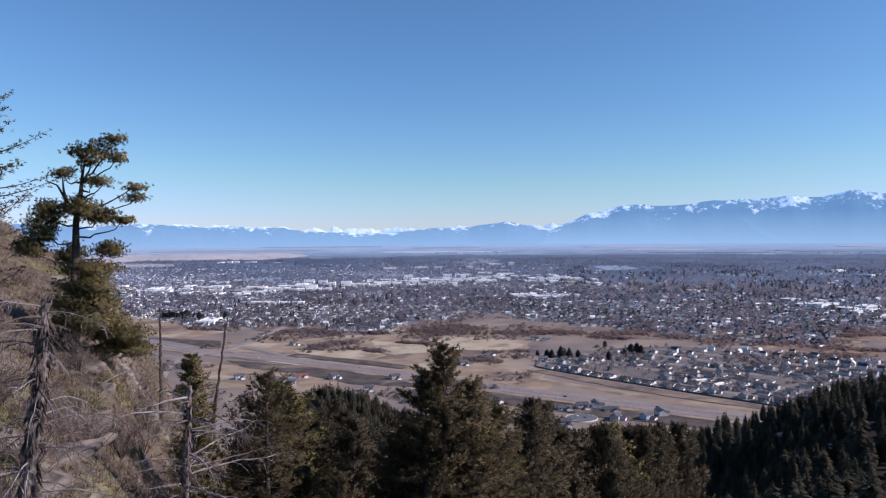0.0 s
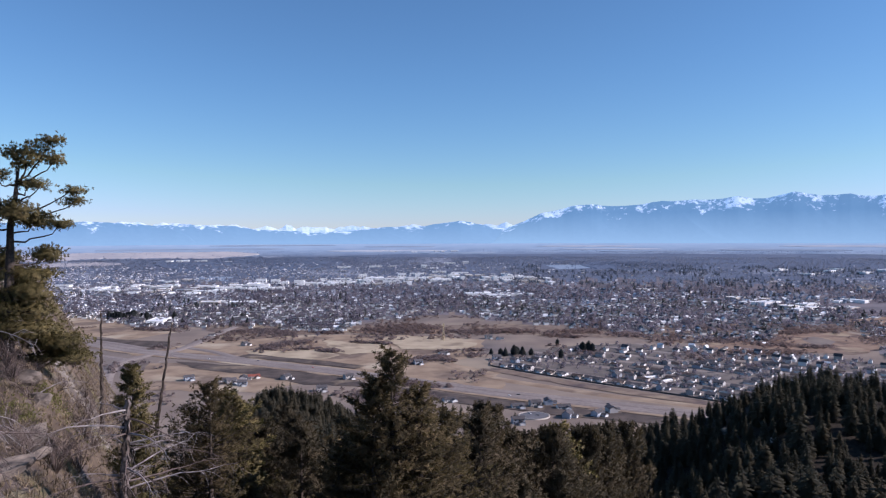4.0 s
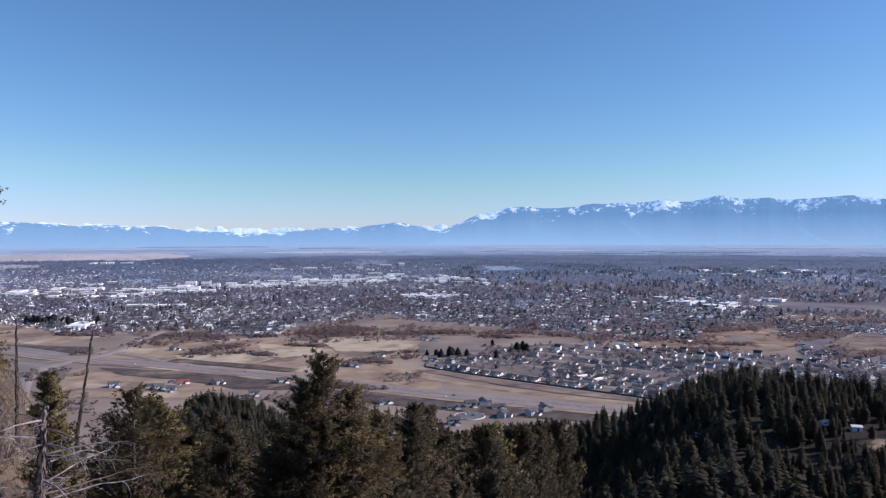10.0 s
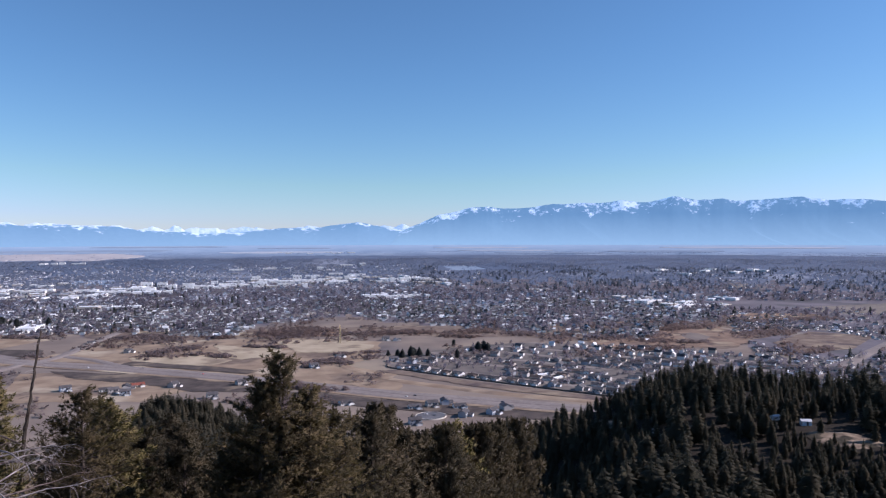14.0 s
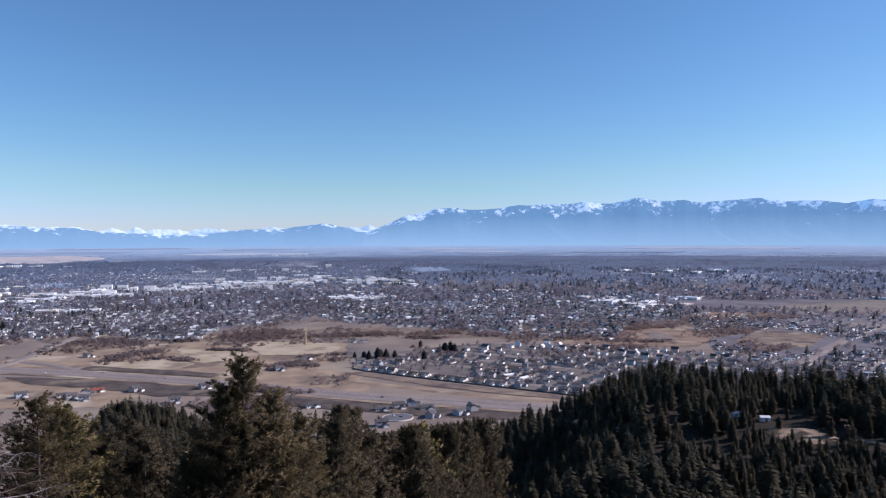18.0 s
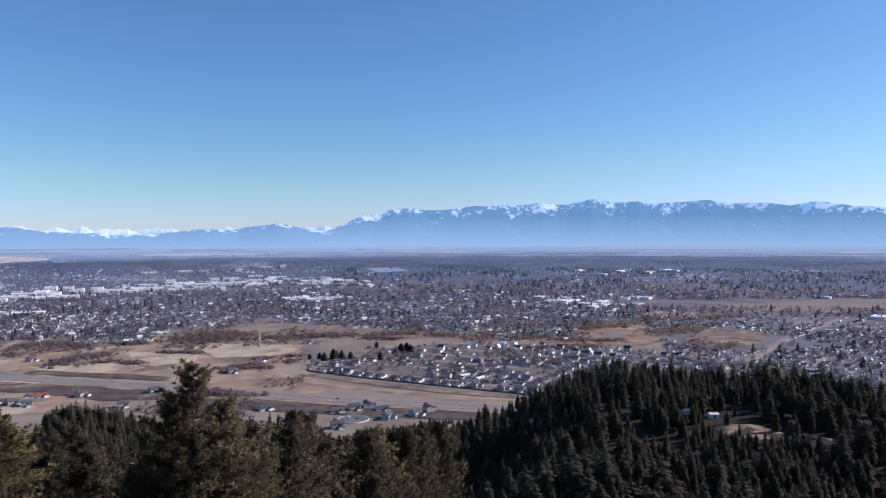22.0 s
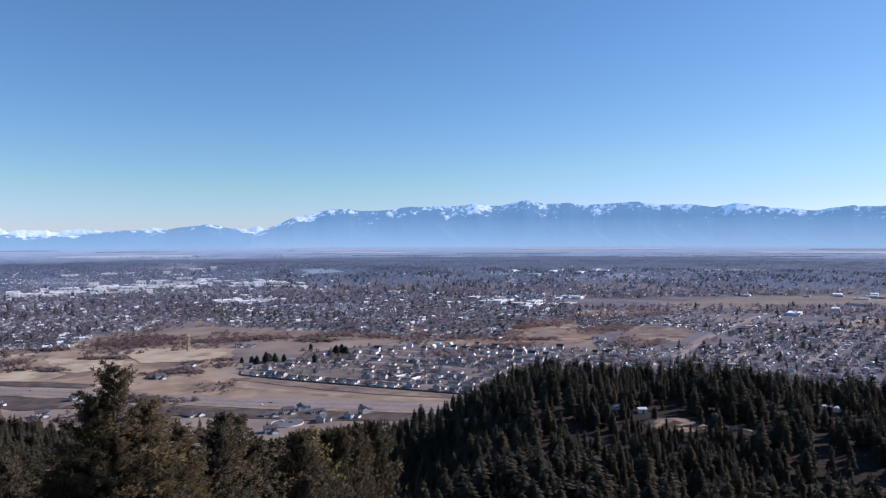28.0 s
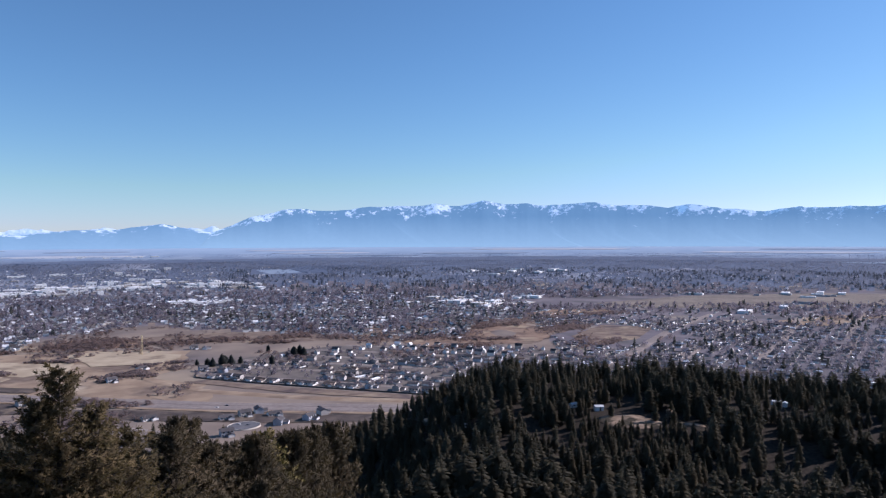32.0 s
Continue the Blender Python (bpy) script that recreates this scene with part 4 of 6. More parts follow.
def dead_tree(name, label, at, pts, radii, limbs, reach, low=0.1, rise=0.25, drop=0.5, twigs=3, seed=5, wood="greybark", stout=1.0, pale=0.4):
    """A dead trunk with arching bare limbs, each limb with its twigs one piece."""
    rng = np.random.default_rng(seed)
    root = new(name)
    root.matrix_basis = pose(*at)
    tagged(root, label, "tree")
    pts = np.array(pts, float)
    s = np.linspace(0, 1, len(pts))
    fine = np.linspace(0, 1, 46)
    spine = np.stack([np.interp(fine, s, pts[:, q]) for q in range(3)], 1) + np.c_[rng.normal(0, 0.02, (46, 2)), np.zeros(46)]
    tv, tf = tube(spine, np.interp(fine, s, radii) * rng.uniform(0.8, 1.2, 46), 12)
    tv += rng.normal(0, 0.016, tv.shape)
    tip = len(tv)
    tv[-12:, 2] += rng.uniform(-0.1, 0.25, 12)
    tv = np.vstack([tv, spine[-1] + (0.0, 0, -0.05)])
    tf = np.vstack([tf, [(tip - 12 + k, tip - 12 + (k + 1) % 12, tip, tip) for k in range(12)]])
    trunk = part("trunk", clean("trunk", tv, tf, M[wood]), root)
    # loose plates of bark
    plates = int(limbs * 1.5) if limbs > 30 else 0
    u = rng.uniform(0.05, 0.9, plates)
    c = np.stack([np.interp(u, s, pts[:, q]) for q in range(3)], 1)
    a = rng.uniform(0, 2 * np.pi, plates)
    o = np.stack([np.cos(a), np.sin(a), np.zeros(plates)], 1)
    c = c + o * np.interp(u, s, radii)[:, None] * 0.95
    v, f = slivers(rng, c, np.tile((0.0, 0.0, -1.0), (plates, 1)) + o * 0.25, 2, 0.45, 0.05, 0.12)
    if plates:
        part("loose_bark", mesh_of("loose_bark", v, f, M["bark"]), trunk)
    for _ in range(limbs):
        u = rng.uniform(low, 0.97)
        base = np.array([np.interp(u, s, pts[:, q]) for q in range(3)])
        a, ln = rng.uniform(0, 2 * np.pi), reach * rng.beta(1.6, 1.8) * 1.25 + 0.25
        q = np.linspace(0, 1, 9)
        bend = rng.normal(0, 0.14, 2)
        z = (rise * rng.uniform(-0.3, 1.3) * q - drop * rng.uniform(0.4, 1.5) * q * q) * ln
        wave = np.cumsum(rng.normal(0, 0.022, (9, 3)), 0) * q[:, None] * ln
        p = base + np.c_[np.cos(a) * q * ln + bend[0] * q ** 2 * ln, np.sin(a) * q * ln + bend[1] * q ** 2 * ln, z] + wave
        stem = tube(p, np.linspace(0.012 + 0.009 * ln, 0.006, 9) * stout, 5)
        forms = []
        for _ in range(twigs + int(ln * 2)):
            k = rng.uniform(0.25, 0.98)
            tb = np.array([np.interp(k, q, p[:, w]) for w in range(3)])
            d = rng.normal(0, 0.8, 3) + (np.cos(a) * 0.8, np.sin(a) * 0.8, -0.5)
            d = d / np.linalg.norm(d) * ln * rng.uniform(0.08, 0.28)
            mid = tb + d * 0.5 + rng.normal(0, 0.03, 3)
            forms.append(tube([tb, mid, tb + d + (0, 0, -0.06 * ln)], [0.008 * stout, 0.006, 0.003], 3))
            e = rng.normal(0, 0.1, 3) * ln * 0.5
            forms.append(tube([mid, mid + e * 0.5, mid + e], [0.005, 0.004, 0.002], 3))
        grey = M["deadwood" if rng.uniform() < pale else "twig"]
        limb = part("limb", mesh_of("limb", *stem, grey), root)
        if limbs > 30:
            v, f, _ = joined(forms)
            tagged(part("twig_spray", mesh_of("twig_spray", v, f, grey), limb), "fine bare dead twigs", kind="stuff")
    return root


def clean(name, v, f, material):
    me = bpy.data.meshes.new(name)
    me.from_pydata([tuple(p) for p in v], [], [tuple(dict.fromkeys(int(i) for i in q)) for q in f])
    me.materials.append(material)
    me.update()
    return me


g = on_ground(-12.9, 19.1)
dead_tree("broken_snag", "broken dark dead trunk with drooping bare limbs", (-12.9, 19.1, g - 0.3),
          [(0, 0, 0), (0.38, 0, 192.5 - g), (0.68, 0, 195.0 - g), (0.92, 0, 197.0 - g), (1.04, 0, 198.2 - g)], [0.23, 0.18, 0.16, 0.14, 0.11], 84, 2.7, 0.15, 0.3, 0.5, 9, 5, stout=0.75, pale=0.3)
g = on_ground(-12.0, 28.6)
dead_tree("bare_snag", "grey dead trunk with long pale bare limbs", (-12.05, 28.6, g - 0.3),
          [(0, 0, 0), (0.12, 0, 188.9 - g), (0.3, 0, 191.2 - g), (0.41, 0, 193.8 - g)], [0.24, 0.19, 0.16, 0.09], 54, 4.0, 0.25, 0.2, 0.2, 6, 14, stout=1.05, pale=0.65)
for (x, y, tip, lean, lb) in ((-24.0, 54.7, 194.2, 0.0, "thin straight dead trunk without limbs"), (-20.6, 54.7, 193.3, 1.9, "thin leaning dead trunk with short stubs")):
    g = on_ground(x, y)
    h = tip - g
    dead_tree("dead_pole", lb, (x, y, g - 0.4), [(0, 0, 0), (lean * 0.4, 0, h * 0.5), (lean, 0, h + 0.3)], [0.17, 0.12, 0.05], 26, 0.9, 0.3, 0.1, 0.2, 1, int(-x), "bark", 0.9, 0.2)


def old_fir(x, y, z):
    """A wind-shaped old fir: bent trunk, open flat crown, needles in clumps at the limbs' ends."""
    rng = np.random.default_rng(77)
    root = new("old_fir")
    root.matrix_basis = pose(x, y, z)
    tagged(root, "old wind-shaped fir with a flat open crown", "tree")
    spine = np.array([(0, 0, -1.0), (0.1, 0, 3), (0.2, 0.1, 6.2), (0.26, 0.1, 8.7), (0.64, 0, 10.4), (0.8, 0, 12.0)])
    part("trunk", mesh_of("trunk", *tube(spine, [0.40, 0.33, 0.25, 0.19, 0.14, 0.06], 10), M["bark"], None, True), root)
    # clumps: across, up, half width, half height
    clumps = [(1.4, 13.3, 1.0, 0.5), (2.7, 13.95, 0.7, 0.16), (0.45, 13.2, 0.5, 0.28), (2.7, 12.75, 0.7, 0.28), (1.5, 12.6, 0.8, 0.35), (-0.06, 11.7, 0.7, 0.2), (1.3, 11.25, 0.55, 0.22), (2.5, 11.1, 0.5, 0.22),
              (4.2, 10.85, 0.55, 0.2), (4.0, 10.2, 0.55, 0.25), (3.4, 8.75, 0.55, 0.13), (-1.5, 9.3, 1.0, 0.75), (-1.6, 8.2, 0.9, 0.75), (0.9, 9.5, 1.2, 0.65), (1.7, 9.0, 0.9, 0.35), (-2.0, 7.1, 0.9, 0.7),
              (-1.2, 6.6, 0.9, 0.6), (1.4, 6.9, 1.0, 0.45), (0.4, 5.6, 1.8, 0.5), (1.0, 4.6, 2.0, 0.55), (0.7, 3.5, 2.2, 0.55), (1.5, 2.5, 2.2, 0.5), (2.4, 1.5, 1.9, 0.5), (2.2, 0.4, 1.9, 0.45)]
    def bough(forms):
        v, f, _ = joined(forms)
        part("limb", mesh_of("limb", v, f, M["bark"]), root)

    for k, (cx, cz, rx, rz) in enumerate(clumps):
        cy = rng.normal(0, 0.7) if cz > 8 else rng.normal(0, 1.2)
        bz = min(cz - 0.25 * abs(cx - 0.5) - 0.3, 11.2)
        start = np.array([np.interp(bz, spine[:, 2], spine[:, 0]), 0, bz])
        q = np.linspace(0, 1, 7)[:, None]
        end = np.array([cx, cy, cz - 0.1])
        p = start + (end - start) * q + np.array([0, 0, -0.35]) * np.sin(np.pi * q) + rng.normal(0, 0.07, (7, 3))
        p[0] = start
        forms = [tube(p, np.linspace(0.075, 0.025, 7), 5)]
        # sprays sit on short twigs round a few centres, with gaps between
        heads = max(5, int((12 if cz > 9.6 else 21) * rx))
        ball = rng.normal(0, 1, (heads, 3)); ball /= np.linalg.norm(ball, axis=1)[:, None]
        ball *= rng.uniform(0.4, 1.0, (heads, 1))
        c0 = np.array([cx, cy, cz]) + ball * (rx, max(rx * 0.8, 0.5), rz)
        for c1 in c0:
            forms.append(tube([end + (c1 - end) * 0.05, (end + c1) / 2 + (0, 0, -0.06), c1], [0.03, 0.02, 0.008], 3))
        per = int(16 + 26 * rz)
        c = np.repeat(c0, per, 0) + rng.normal(0, 1, (heads * per, 3)) * (0.24 + 0.1 * rx, 0.26, 0.10 + 0.12 * rz)
        way = np.repeat(ball * (1, 1, 0.3), per, 0) + (0, 0, 0.25)
        bough(forms)
        nv, nf = slivers(rng, c, way, 16, 0.15, 0.014, 0.8)
        lay = (nv - (cx, cy, cz - 0.2 * rz)) / (rx, max(rx * 0.8, 0.5), rz) + (0, 0, 0.3)
        part("needle_clump", rounded(mesh_of("needle_clump", nv, facing(nv, nf, lay), M["needle_sunlit"], None, True), lay), root)
    for pts in ([(0.3, 0, 9.2), (-0.5, 0.1, 10.3), (-0.9, 0.1, 11.0), (-1.6, 0.1, 11.3)], [(-0.3, 0.1, 9.8), (-0.45, 0, 10.7), (-0.5, 0, 11.5)], [(0.7, 0, 11.2), (0.95, 0, 12.6)]):
        bough([tube(pts, np.linspace(0.11, 0.035, len(pts)), 5)])
    return root


old_fir(-25.1, 44.2, 192.0)
THIN = fir_meshes(91, tall=20, wide=2.4, whorls=22, limbs=4, twigs=17, ragged=0.5, bare=0.3, tuft=0.17)
stand_tree("open_fir", THIN, -20.5, 29.5, "thin open-crowned conifer on the bare slope", 10, 0.735, slim=0.9)

# ---- the forest on the slopes ----
def forest_form(seed, skirts=22, boughs=9, sprays=2):
    """A conifer some hundred metres off, one metre tall: whorls of drooping boughs that overlap like shingles, each a spray of pointed leaves of needles."""
    rng = np.random.default_rng(seed)
    slim, bulge, low = rng.uniform(0.21, 0.28), rng.uniform(0.42, 0.68), rng.uniform(0.07, 0.16)
    lump = rng.uniform(0.75, 1.15, 9)
    v, lay = [], []
    for k in range(skirts):
        t = (k + rng.uniform(-0.3, 0.3)) / skirts
        z0 = low + (0.96 - low) * max(t, 0) ** 0.92
        full = (slim * (1 - t) ** bulge * (0.72 + 0.28 * min(1, 5 * max(t, 0))) + 0.012) * np.interp(t * 8, np.arange(9), lump)
        n = boughs if t < 0.75 else max(4, boughs // 2)
        for q in range(n):
            a = 6.283 * (q + rng.uniform(-0.4, 0.4)) / n + 1.7 * k
            z = z0 + rng.normal(0, 0.02)
            reach = full * rng.uniform(0.62, 1.15)
            drop = rng.uniform(0.1, 0.6) * reach * (1.1 - t)
            for w in range(sprays):
                b = a + (w - (sprays - 1) / 2) * 0.42 + rng.normal(0, 0.1)
                ln = reach * rng.uniform(0.8, 1.1)
                d, e = np.array([math.cos(b), math.sin(b), 0]), np.array([-math.sin(b), math.cos(b), 0])
                root, tip = d * ln * 0.12 + (0, 0, z + 0.02), d * ln + (0, 0, z - drop)
                mid = d * ln * 0.62 + (0, 0, z - drop * 0.3 + rng.normal(0, 0.006))
                wide = ln * rng.uniform(0.16, 0.28) + 0.005
                v += [root, mid + e * wide, tip, mid - e * wide]
                lay += [d + (0, 0, 0.45)] * 4
    v, lay = np.array(v), np.array(lay) + rng.normal(0, 0.08, (len(lay), 3))
    top = tube([(0, 0, 0.85), (0, 0, 1.0)], [0.012, 0.003], 4)
    vs, f, _ = joined([(v, np.arange(len(v)).reshape(-1, 4)), top])
    lay = np.vstack([lay, top[0] * (1, 1, 0) * 80 + (0, 0, 0.2)])
    return vs, facing(vs, f, lay), lay


CROWNS = [forest_form(200 + k, 30, 11, 3) for k in range(7)]
FAR_CROWNS = [forest_form(230 + k, 20, 8, 2) for k in range(7)]
STEM = tube([(0, 0, -0.06), (0, 0, 0.5), (0, 0, 0.96)], [0.014, 0.010, 0.002], 5)
valley_crowns = [rounded(mesh_of("crown", v, f, M["town_fir"], None, True), lay) for v, f, lay in CROWNS]
crown_meshes = [rounded(mesh_of("crown", v, f, M["needle_mid"], None, True), lay) for v, f, lay in CROWNS]
stem_mesh = mesh_of("trunk", *STEM, M["bark"])


def forest_places(seed=4):
    rng = np.random.default_rng(seed)
    n = 20000
    r = np.sqrt(rng.uniform(105.0 ** 2, 760.0 ** 2, n))
    az = rng.uniform(-27, 66, n)
    x, y = r * np.sin(np.radians(az)), r * np.cos(np.radians(az))
    h = height(x, y)
    dens = np.full(n, 0.41)
    dens[(az < 5) & (r > 330)] = 1.0
    dens *= 1 - ss(6.0, 2.5, h) * 0.9                      # the wood ends at the foot of the slope
    dens *= 1 - 0.97 * np.exp(-(((az - 40.8) / 3.6) ** 2 + ((r - 400) / 20) ** 2) ** 2)     # a clearing
    dens[(az > 19.5) & (az < 25.5) & (r > 340) & (r < 441)] *= 2.4
    for a0, r0, wa, wr in ((23.3, 462, 1.6, 22), (30.2, 394, 2.6, 12), (46.4, 398, 2.2, 12), (51.3, 452, 1.3, 16)):          # smaller gaps
        gap = (np.abs(az - a0) < wa) & (r < r0 + wr * 0.6) & (r > r0 - wr)
        dens[gap] *= 0.12
    open_front = ((np.abs(az - 41.3) < 4.6) & (r > 315) & (r < 388))
    dens[open_front] *= 2.2
    dens *= 1 - (az < -13) * (r < 170)
    dens *= 1 - (r < 105) * (az < 16) * 0.75
    dens[(az > 4) & (az < 16) & (r > 480)] *= 0.25
    dens[(az > 13) & (r < 270)] *= 2.2                    # thin on the steep drop below the camera
    dens[(az > 18) & (r > 560)] = 0                        # behind the spur
    keep = rng.uniform(0, 1, n) < dens
    x, y, h, r, az = x[keep], y[keep], h[keep], r[keep], az[keep]
    tall = rng.triangular(7, 11.8, 19.5, len(x)) * (0.8 + 0.4 * np.clip(0.5 + 0.5 * np.sin(x * 0.045 + 2 * np.sin(y * 0.03)), 0, 1))
    tall = tall * np.where((r < 320) & (az > 12), 1.35, 1.0)
    tall = np.where(open_front[keep], np.minimum(tall, 6.5 + 0.09 * (394 - r)), tall)
    return x, y, h, tall, r, az, rng


fx, fy, fh, ft, fr, fa, rng = forest_places()
order = np.argsort(np.where((fa > 13) & (fr < 205), fr + 1000, fr))
near = order[:300]
ft[(fr < 135) & (fa < 14)] *= 0.72
for k in near:
    root = new("forest_fir")
    root.matrix_basis = pose(fx[k], fy[k], fh[k] - 0.2, 0, 0, rng.uniform(0, 360)) @ Matrix.Diagonal((ft[k] * rng.uniform(0.85, 1.2),) * 2 + (ft[k], 1)).to_4x4()
    tagged(root, "dark green conifer in the hillside forest", "tree", "trees of the hillside forest")
    part("trunk", stem_mesh, root)
    part("crown", crown_meshes[k % 7], root)
forms, ways = [], []
rest = order[300:]
close = fr[rest] < 260
rest = np.r_[rest[close], rest[~close]]
split_at = int(close.sum())
for c, (cv, cf, lay) in enumerate(CROWNS + FAR_CROWNS):
    pick = rest[:split_at][c::7] if c < 7 else rest[split_at:][c - 7::7]
    w, yaw = ft[pick] * rng.uniform(0.85, 1.3, len(pick)), rng.uniform(0, 6.28, len(pick))
    forms.append(scatter(cv, cf, np.c_[fx[pick], fy[pick], fh[pick] - 0.2], yaw, np.c_[w, w, ft[pick]]))
    ways.append(scatter(lay, cf, np.zeros((len(pick), 3)), yaw, np.ones(len(pick)))[0])
v, f, _ = joined(forms)
tagged(new("forest", rounded(mesh_of("forest", v, f, M["needle_mid"], None, True), np.concatenate(ways))), "dense dark conifer forest covering the lower slopes", "forest", kind="stuff")
v, f = scatter(STEM[0], STEM[1], np.c_[fx[rest], fy[rest], fh[rest]], rest * 1.0, ft[rest])
tagged(new("forest_trunks", mesh_of("forest_trunks", v, f, M["bark"])), "brown trunks standing in the conifer forest", "forest", kind="stuff")

# ---- houses ----
def gable(w, d, h, rise, over=0.5, thick=0.25):
    """Walls with two gables along x, and a roof of real thickness: two quads-only forms."""
    a, b = w / 2, d / 2
    v = np.array([(-a, -b, 0), (a, -b, 0), (a, b, 0), (-a, b, 0), (-a, -b, h), (a, -b, h), (a, b, h), (-a, b, h), (-a, 0, h + rise), (a, 0, h + rise)], float)
    f = np.array([(0, 1, 5, 4), (2, 3, 7, 6), (1, 2, 6, 5), (3, 0, 4, 7), (5, 6, 9, 9), (7, 4, 8, 8)])
    wall = (v, f)
    o, k = over, rise / b
    e = h - o * k
    r = np.array([(-a - o, -b - o, e), (a + o, -b - o, e), (a + o, 0, h + rise), (-a - o, 0, h + rise), (-a - o, b + o, e), (a + o, b + o, e)], float)
    v = np.concatenate([r + (0, 0, thick + 0.03), r + (0, 0, 0.03)])
    f = np.array([(0, 1, 2, 3), (3, 2, 5, 4), (7, 6, 9, 8), (8, 9, 10, 11), (0, 6, 7, 1), (4, 5, 11, 10), (0, 3, 9, 6), (3, 4, 10, 9), (1, 7, 8, 2), (2, 8, 11, 5)])
    return wall, (v, f)


def house_thing(name, w, d, h, rise, wall, roof, label, porch=True):
    root = new(name)
    tagged(root, label, "house", "houses of the suburb")
    (wv, wf), (rv, rf) = gable(w, d, h, rise)
    part("wall", clean("wall", wv, wf, M[wall]), root)
    part("roof", clean("roof", rv, rf, M[roof]), root)
    gw, gd = 6.5, 6.0
    (gv2, gf2), (gr2, grf2) = gable(gd, gw, 2.7, 1.6, 0.4)
    turn = Matrix.Translation((w / 2 - gw / 2 - 0.6, -d / 2 - gd / 2 + 0.2, 0)) @ Matrix.Rotation(math.pi / 2, 4, "Z")
    garage = part("garage", clean("garage", gv2, gf2, M[wall]), root, at=turn)
    part("garage_roof", clean("garage_roof", gr2, grf2, M[roof]), root, at=turn)
    part("garage_door", clean("garage_door", *box(-2.4, 2.4, -0.05, 0.03, 0.1, 2.3), M["wall_white"]), root, at=Matrix.Translation((w / 2 - gw / 2 - 0.6, -d / 2 - gd + 0.18, 0)))
    part("door", clean("door", *box(-0.5, 0.5, -0.06, 0.02, 0.1, 2.15), M["fence"]), root, at=Matrix.Translation((-w / 6, -d / 2, 0)))
    win = clean("window", *box(-0.8, 0.8, -0.06, 0.03, 0, 1.3), M["glass"])
    for x in (-w * 0.38, w * 0.02):
        part("window", win, root, at=Matrix.Translation((x, -d / 2, 1.0)))
    part("window", win, root, at=Matrix.Translation((w / 2 + 0.03, 0, 1.0)) @ Matrix.Rotation(math.pi / 2, 4, "Z"))
    if h > 4:
        for x in (-w * 0.3, w * 0.05, w * 0.32):
            part("window", win, root, at=Matrix.Translation((x, -d / 2, 3.6)))
    part("chimney", clean("chimney", *box(-0.4, 0.4, -0.4, 0.4, h, h + rise + 0.8), M["brick"]), root, at=Matrix.Translation((-w * 0.2, d * 0.15, 0)))
    return root


KINDS = [house_thing("house", 15, 9, 2.9, 2.2, "wall_white", "roof_grey", "white single-storey house with a grey roof and garage"),
         house_thing("house", 13, 9.5, 5.4, 2.4, "wall_grey", "roof_grey", "grey-brown two-storey house with a grey roof and garage"),
         house_thing("house", 16, 9, 2.9, 2.2, "wall_tan", "roof_brown", "tan single-storey house with a brown roof and garage"),
         house_thing("house", 13, 9, 5.4, 2.4, "wall_blue", "roof_grey", "grey-blue two-storey house with a garage")]
rng = np.random.default_rng(11)
O, U, N = np.array([129.0, 1047.0]), np.array([0.717, -0.697]), np.array([0.697, 0.717])
edge_u = np.array([-60, -50, -20, 34, 210, 340, 450, 560, 700, 860])
edge_n = np.array([40, 132, 248, 335, 400, 410, 385, 340, 300, 280])
places = []
row = 0
n_at = 17.0
while n_at < 410:
    for u in np.arange(-60 + 0.09 * n_at, 800, 20.5 if row == 0 else 22.0):
        uu = u + rng.normal(0, 3)
        lim = np.interp(uu, edge_u, edge_n)
        if n_at > lim or uu < -55 * min(1, n_at / 130) or rng.uniform() < (0.03 if row == 0 else 0.62 if uu < 150 + 0.25 * n_at and n_at > 45 else 0.13 + 0.12 * math.sin(uu / 60 + n_at / 40)):
            continue
        p = O + U * uu + N * (n_at + 14 * math.sin(uu / 140) * (n_at > 60) + rng.normal(0, 1.5))
        places.append((p[0], p[1], math.degrees(math.atan2(U[1], U[0])) + (180 if row % 2 else 0) + (90 if rng.uniform() < 0.14 else 0) + rng.normal(0, 4), uu, n_at))
    n_at += 25 if row % 2 else 37
    row += 1
places.sort(key=lambda q: np.hypot(q[0], q[1]))
shown = places[:262]
used = set()
for x, y, a, *_ in shown:
    k = int(rng.choice(4, p=(0.46, 0.16, 0.22, 0.16)))
    m = pose(x, y, on_ground(x, y), 0, 0, a)
    if k not in used:
        KINDS[k].matrix_basis = m
        used.add(k)
    else:
        copy_thing(KINDS[k], m)
for x, y, a in ((-259, 975, 20), (-246, 960, 30), (-234, 978, 100), (-228, 947, 10), (-176, 983, 60), (-117, 907, 15), (-310, 985, 30), (9, 1086, 20), (52, 1174, 30), (148, 1350, 10), (166, 1341, 80), (170, 1131, 40), (136, 1120, 10),
                (209, 1137, 30), (44, 841, 20), (-89, 980, 30), (122, 806, 5), (143, 810, 10), (160, 818, 90), (174, 799, 5), (170, 759, 60), (112, 738, 5), (204, 762, 40), (224, 778, 100), (-400, 1420, 20), (-305, 1290, 70)):
    copy_thing(KINDS[int(rng.choice(4))], pose(x, y, on_ground(x, y), 0, 0, a))
red = tagged(copy_thing(KINDS[2], pose(-224, 997, on_ground(-224, 997), 0, 0, 25)), "small house with a rust-red roof beside the field")
for piece in red.children:
    if "roof" in piece.name:
        piece.data = piece.data.copy()
        piece.data.materials[0] = M["roof_red"]
outer = places[262:]
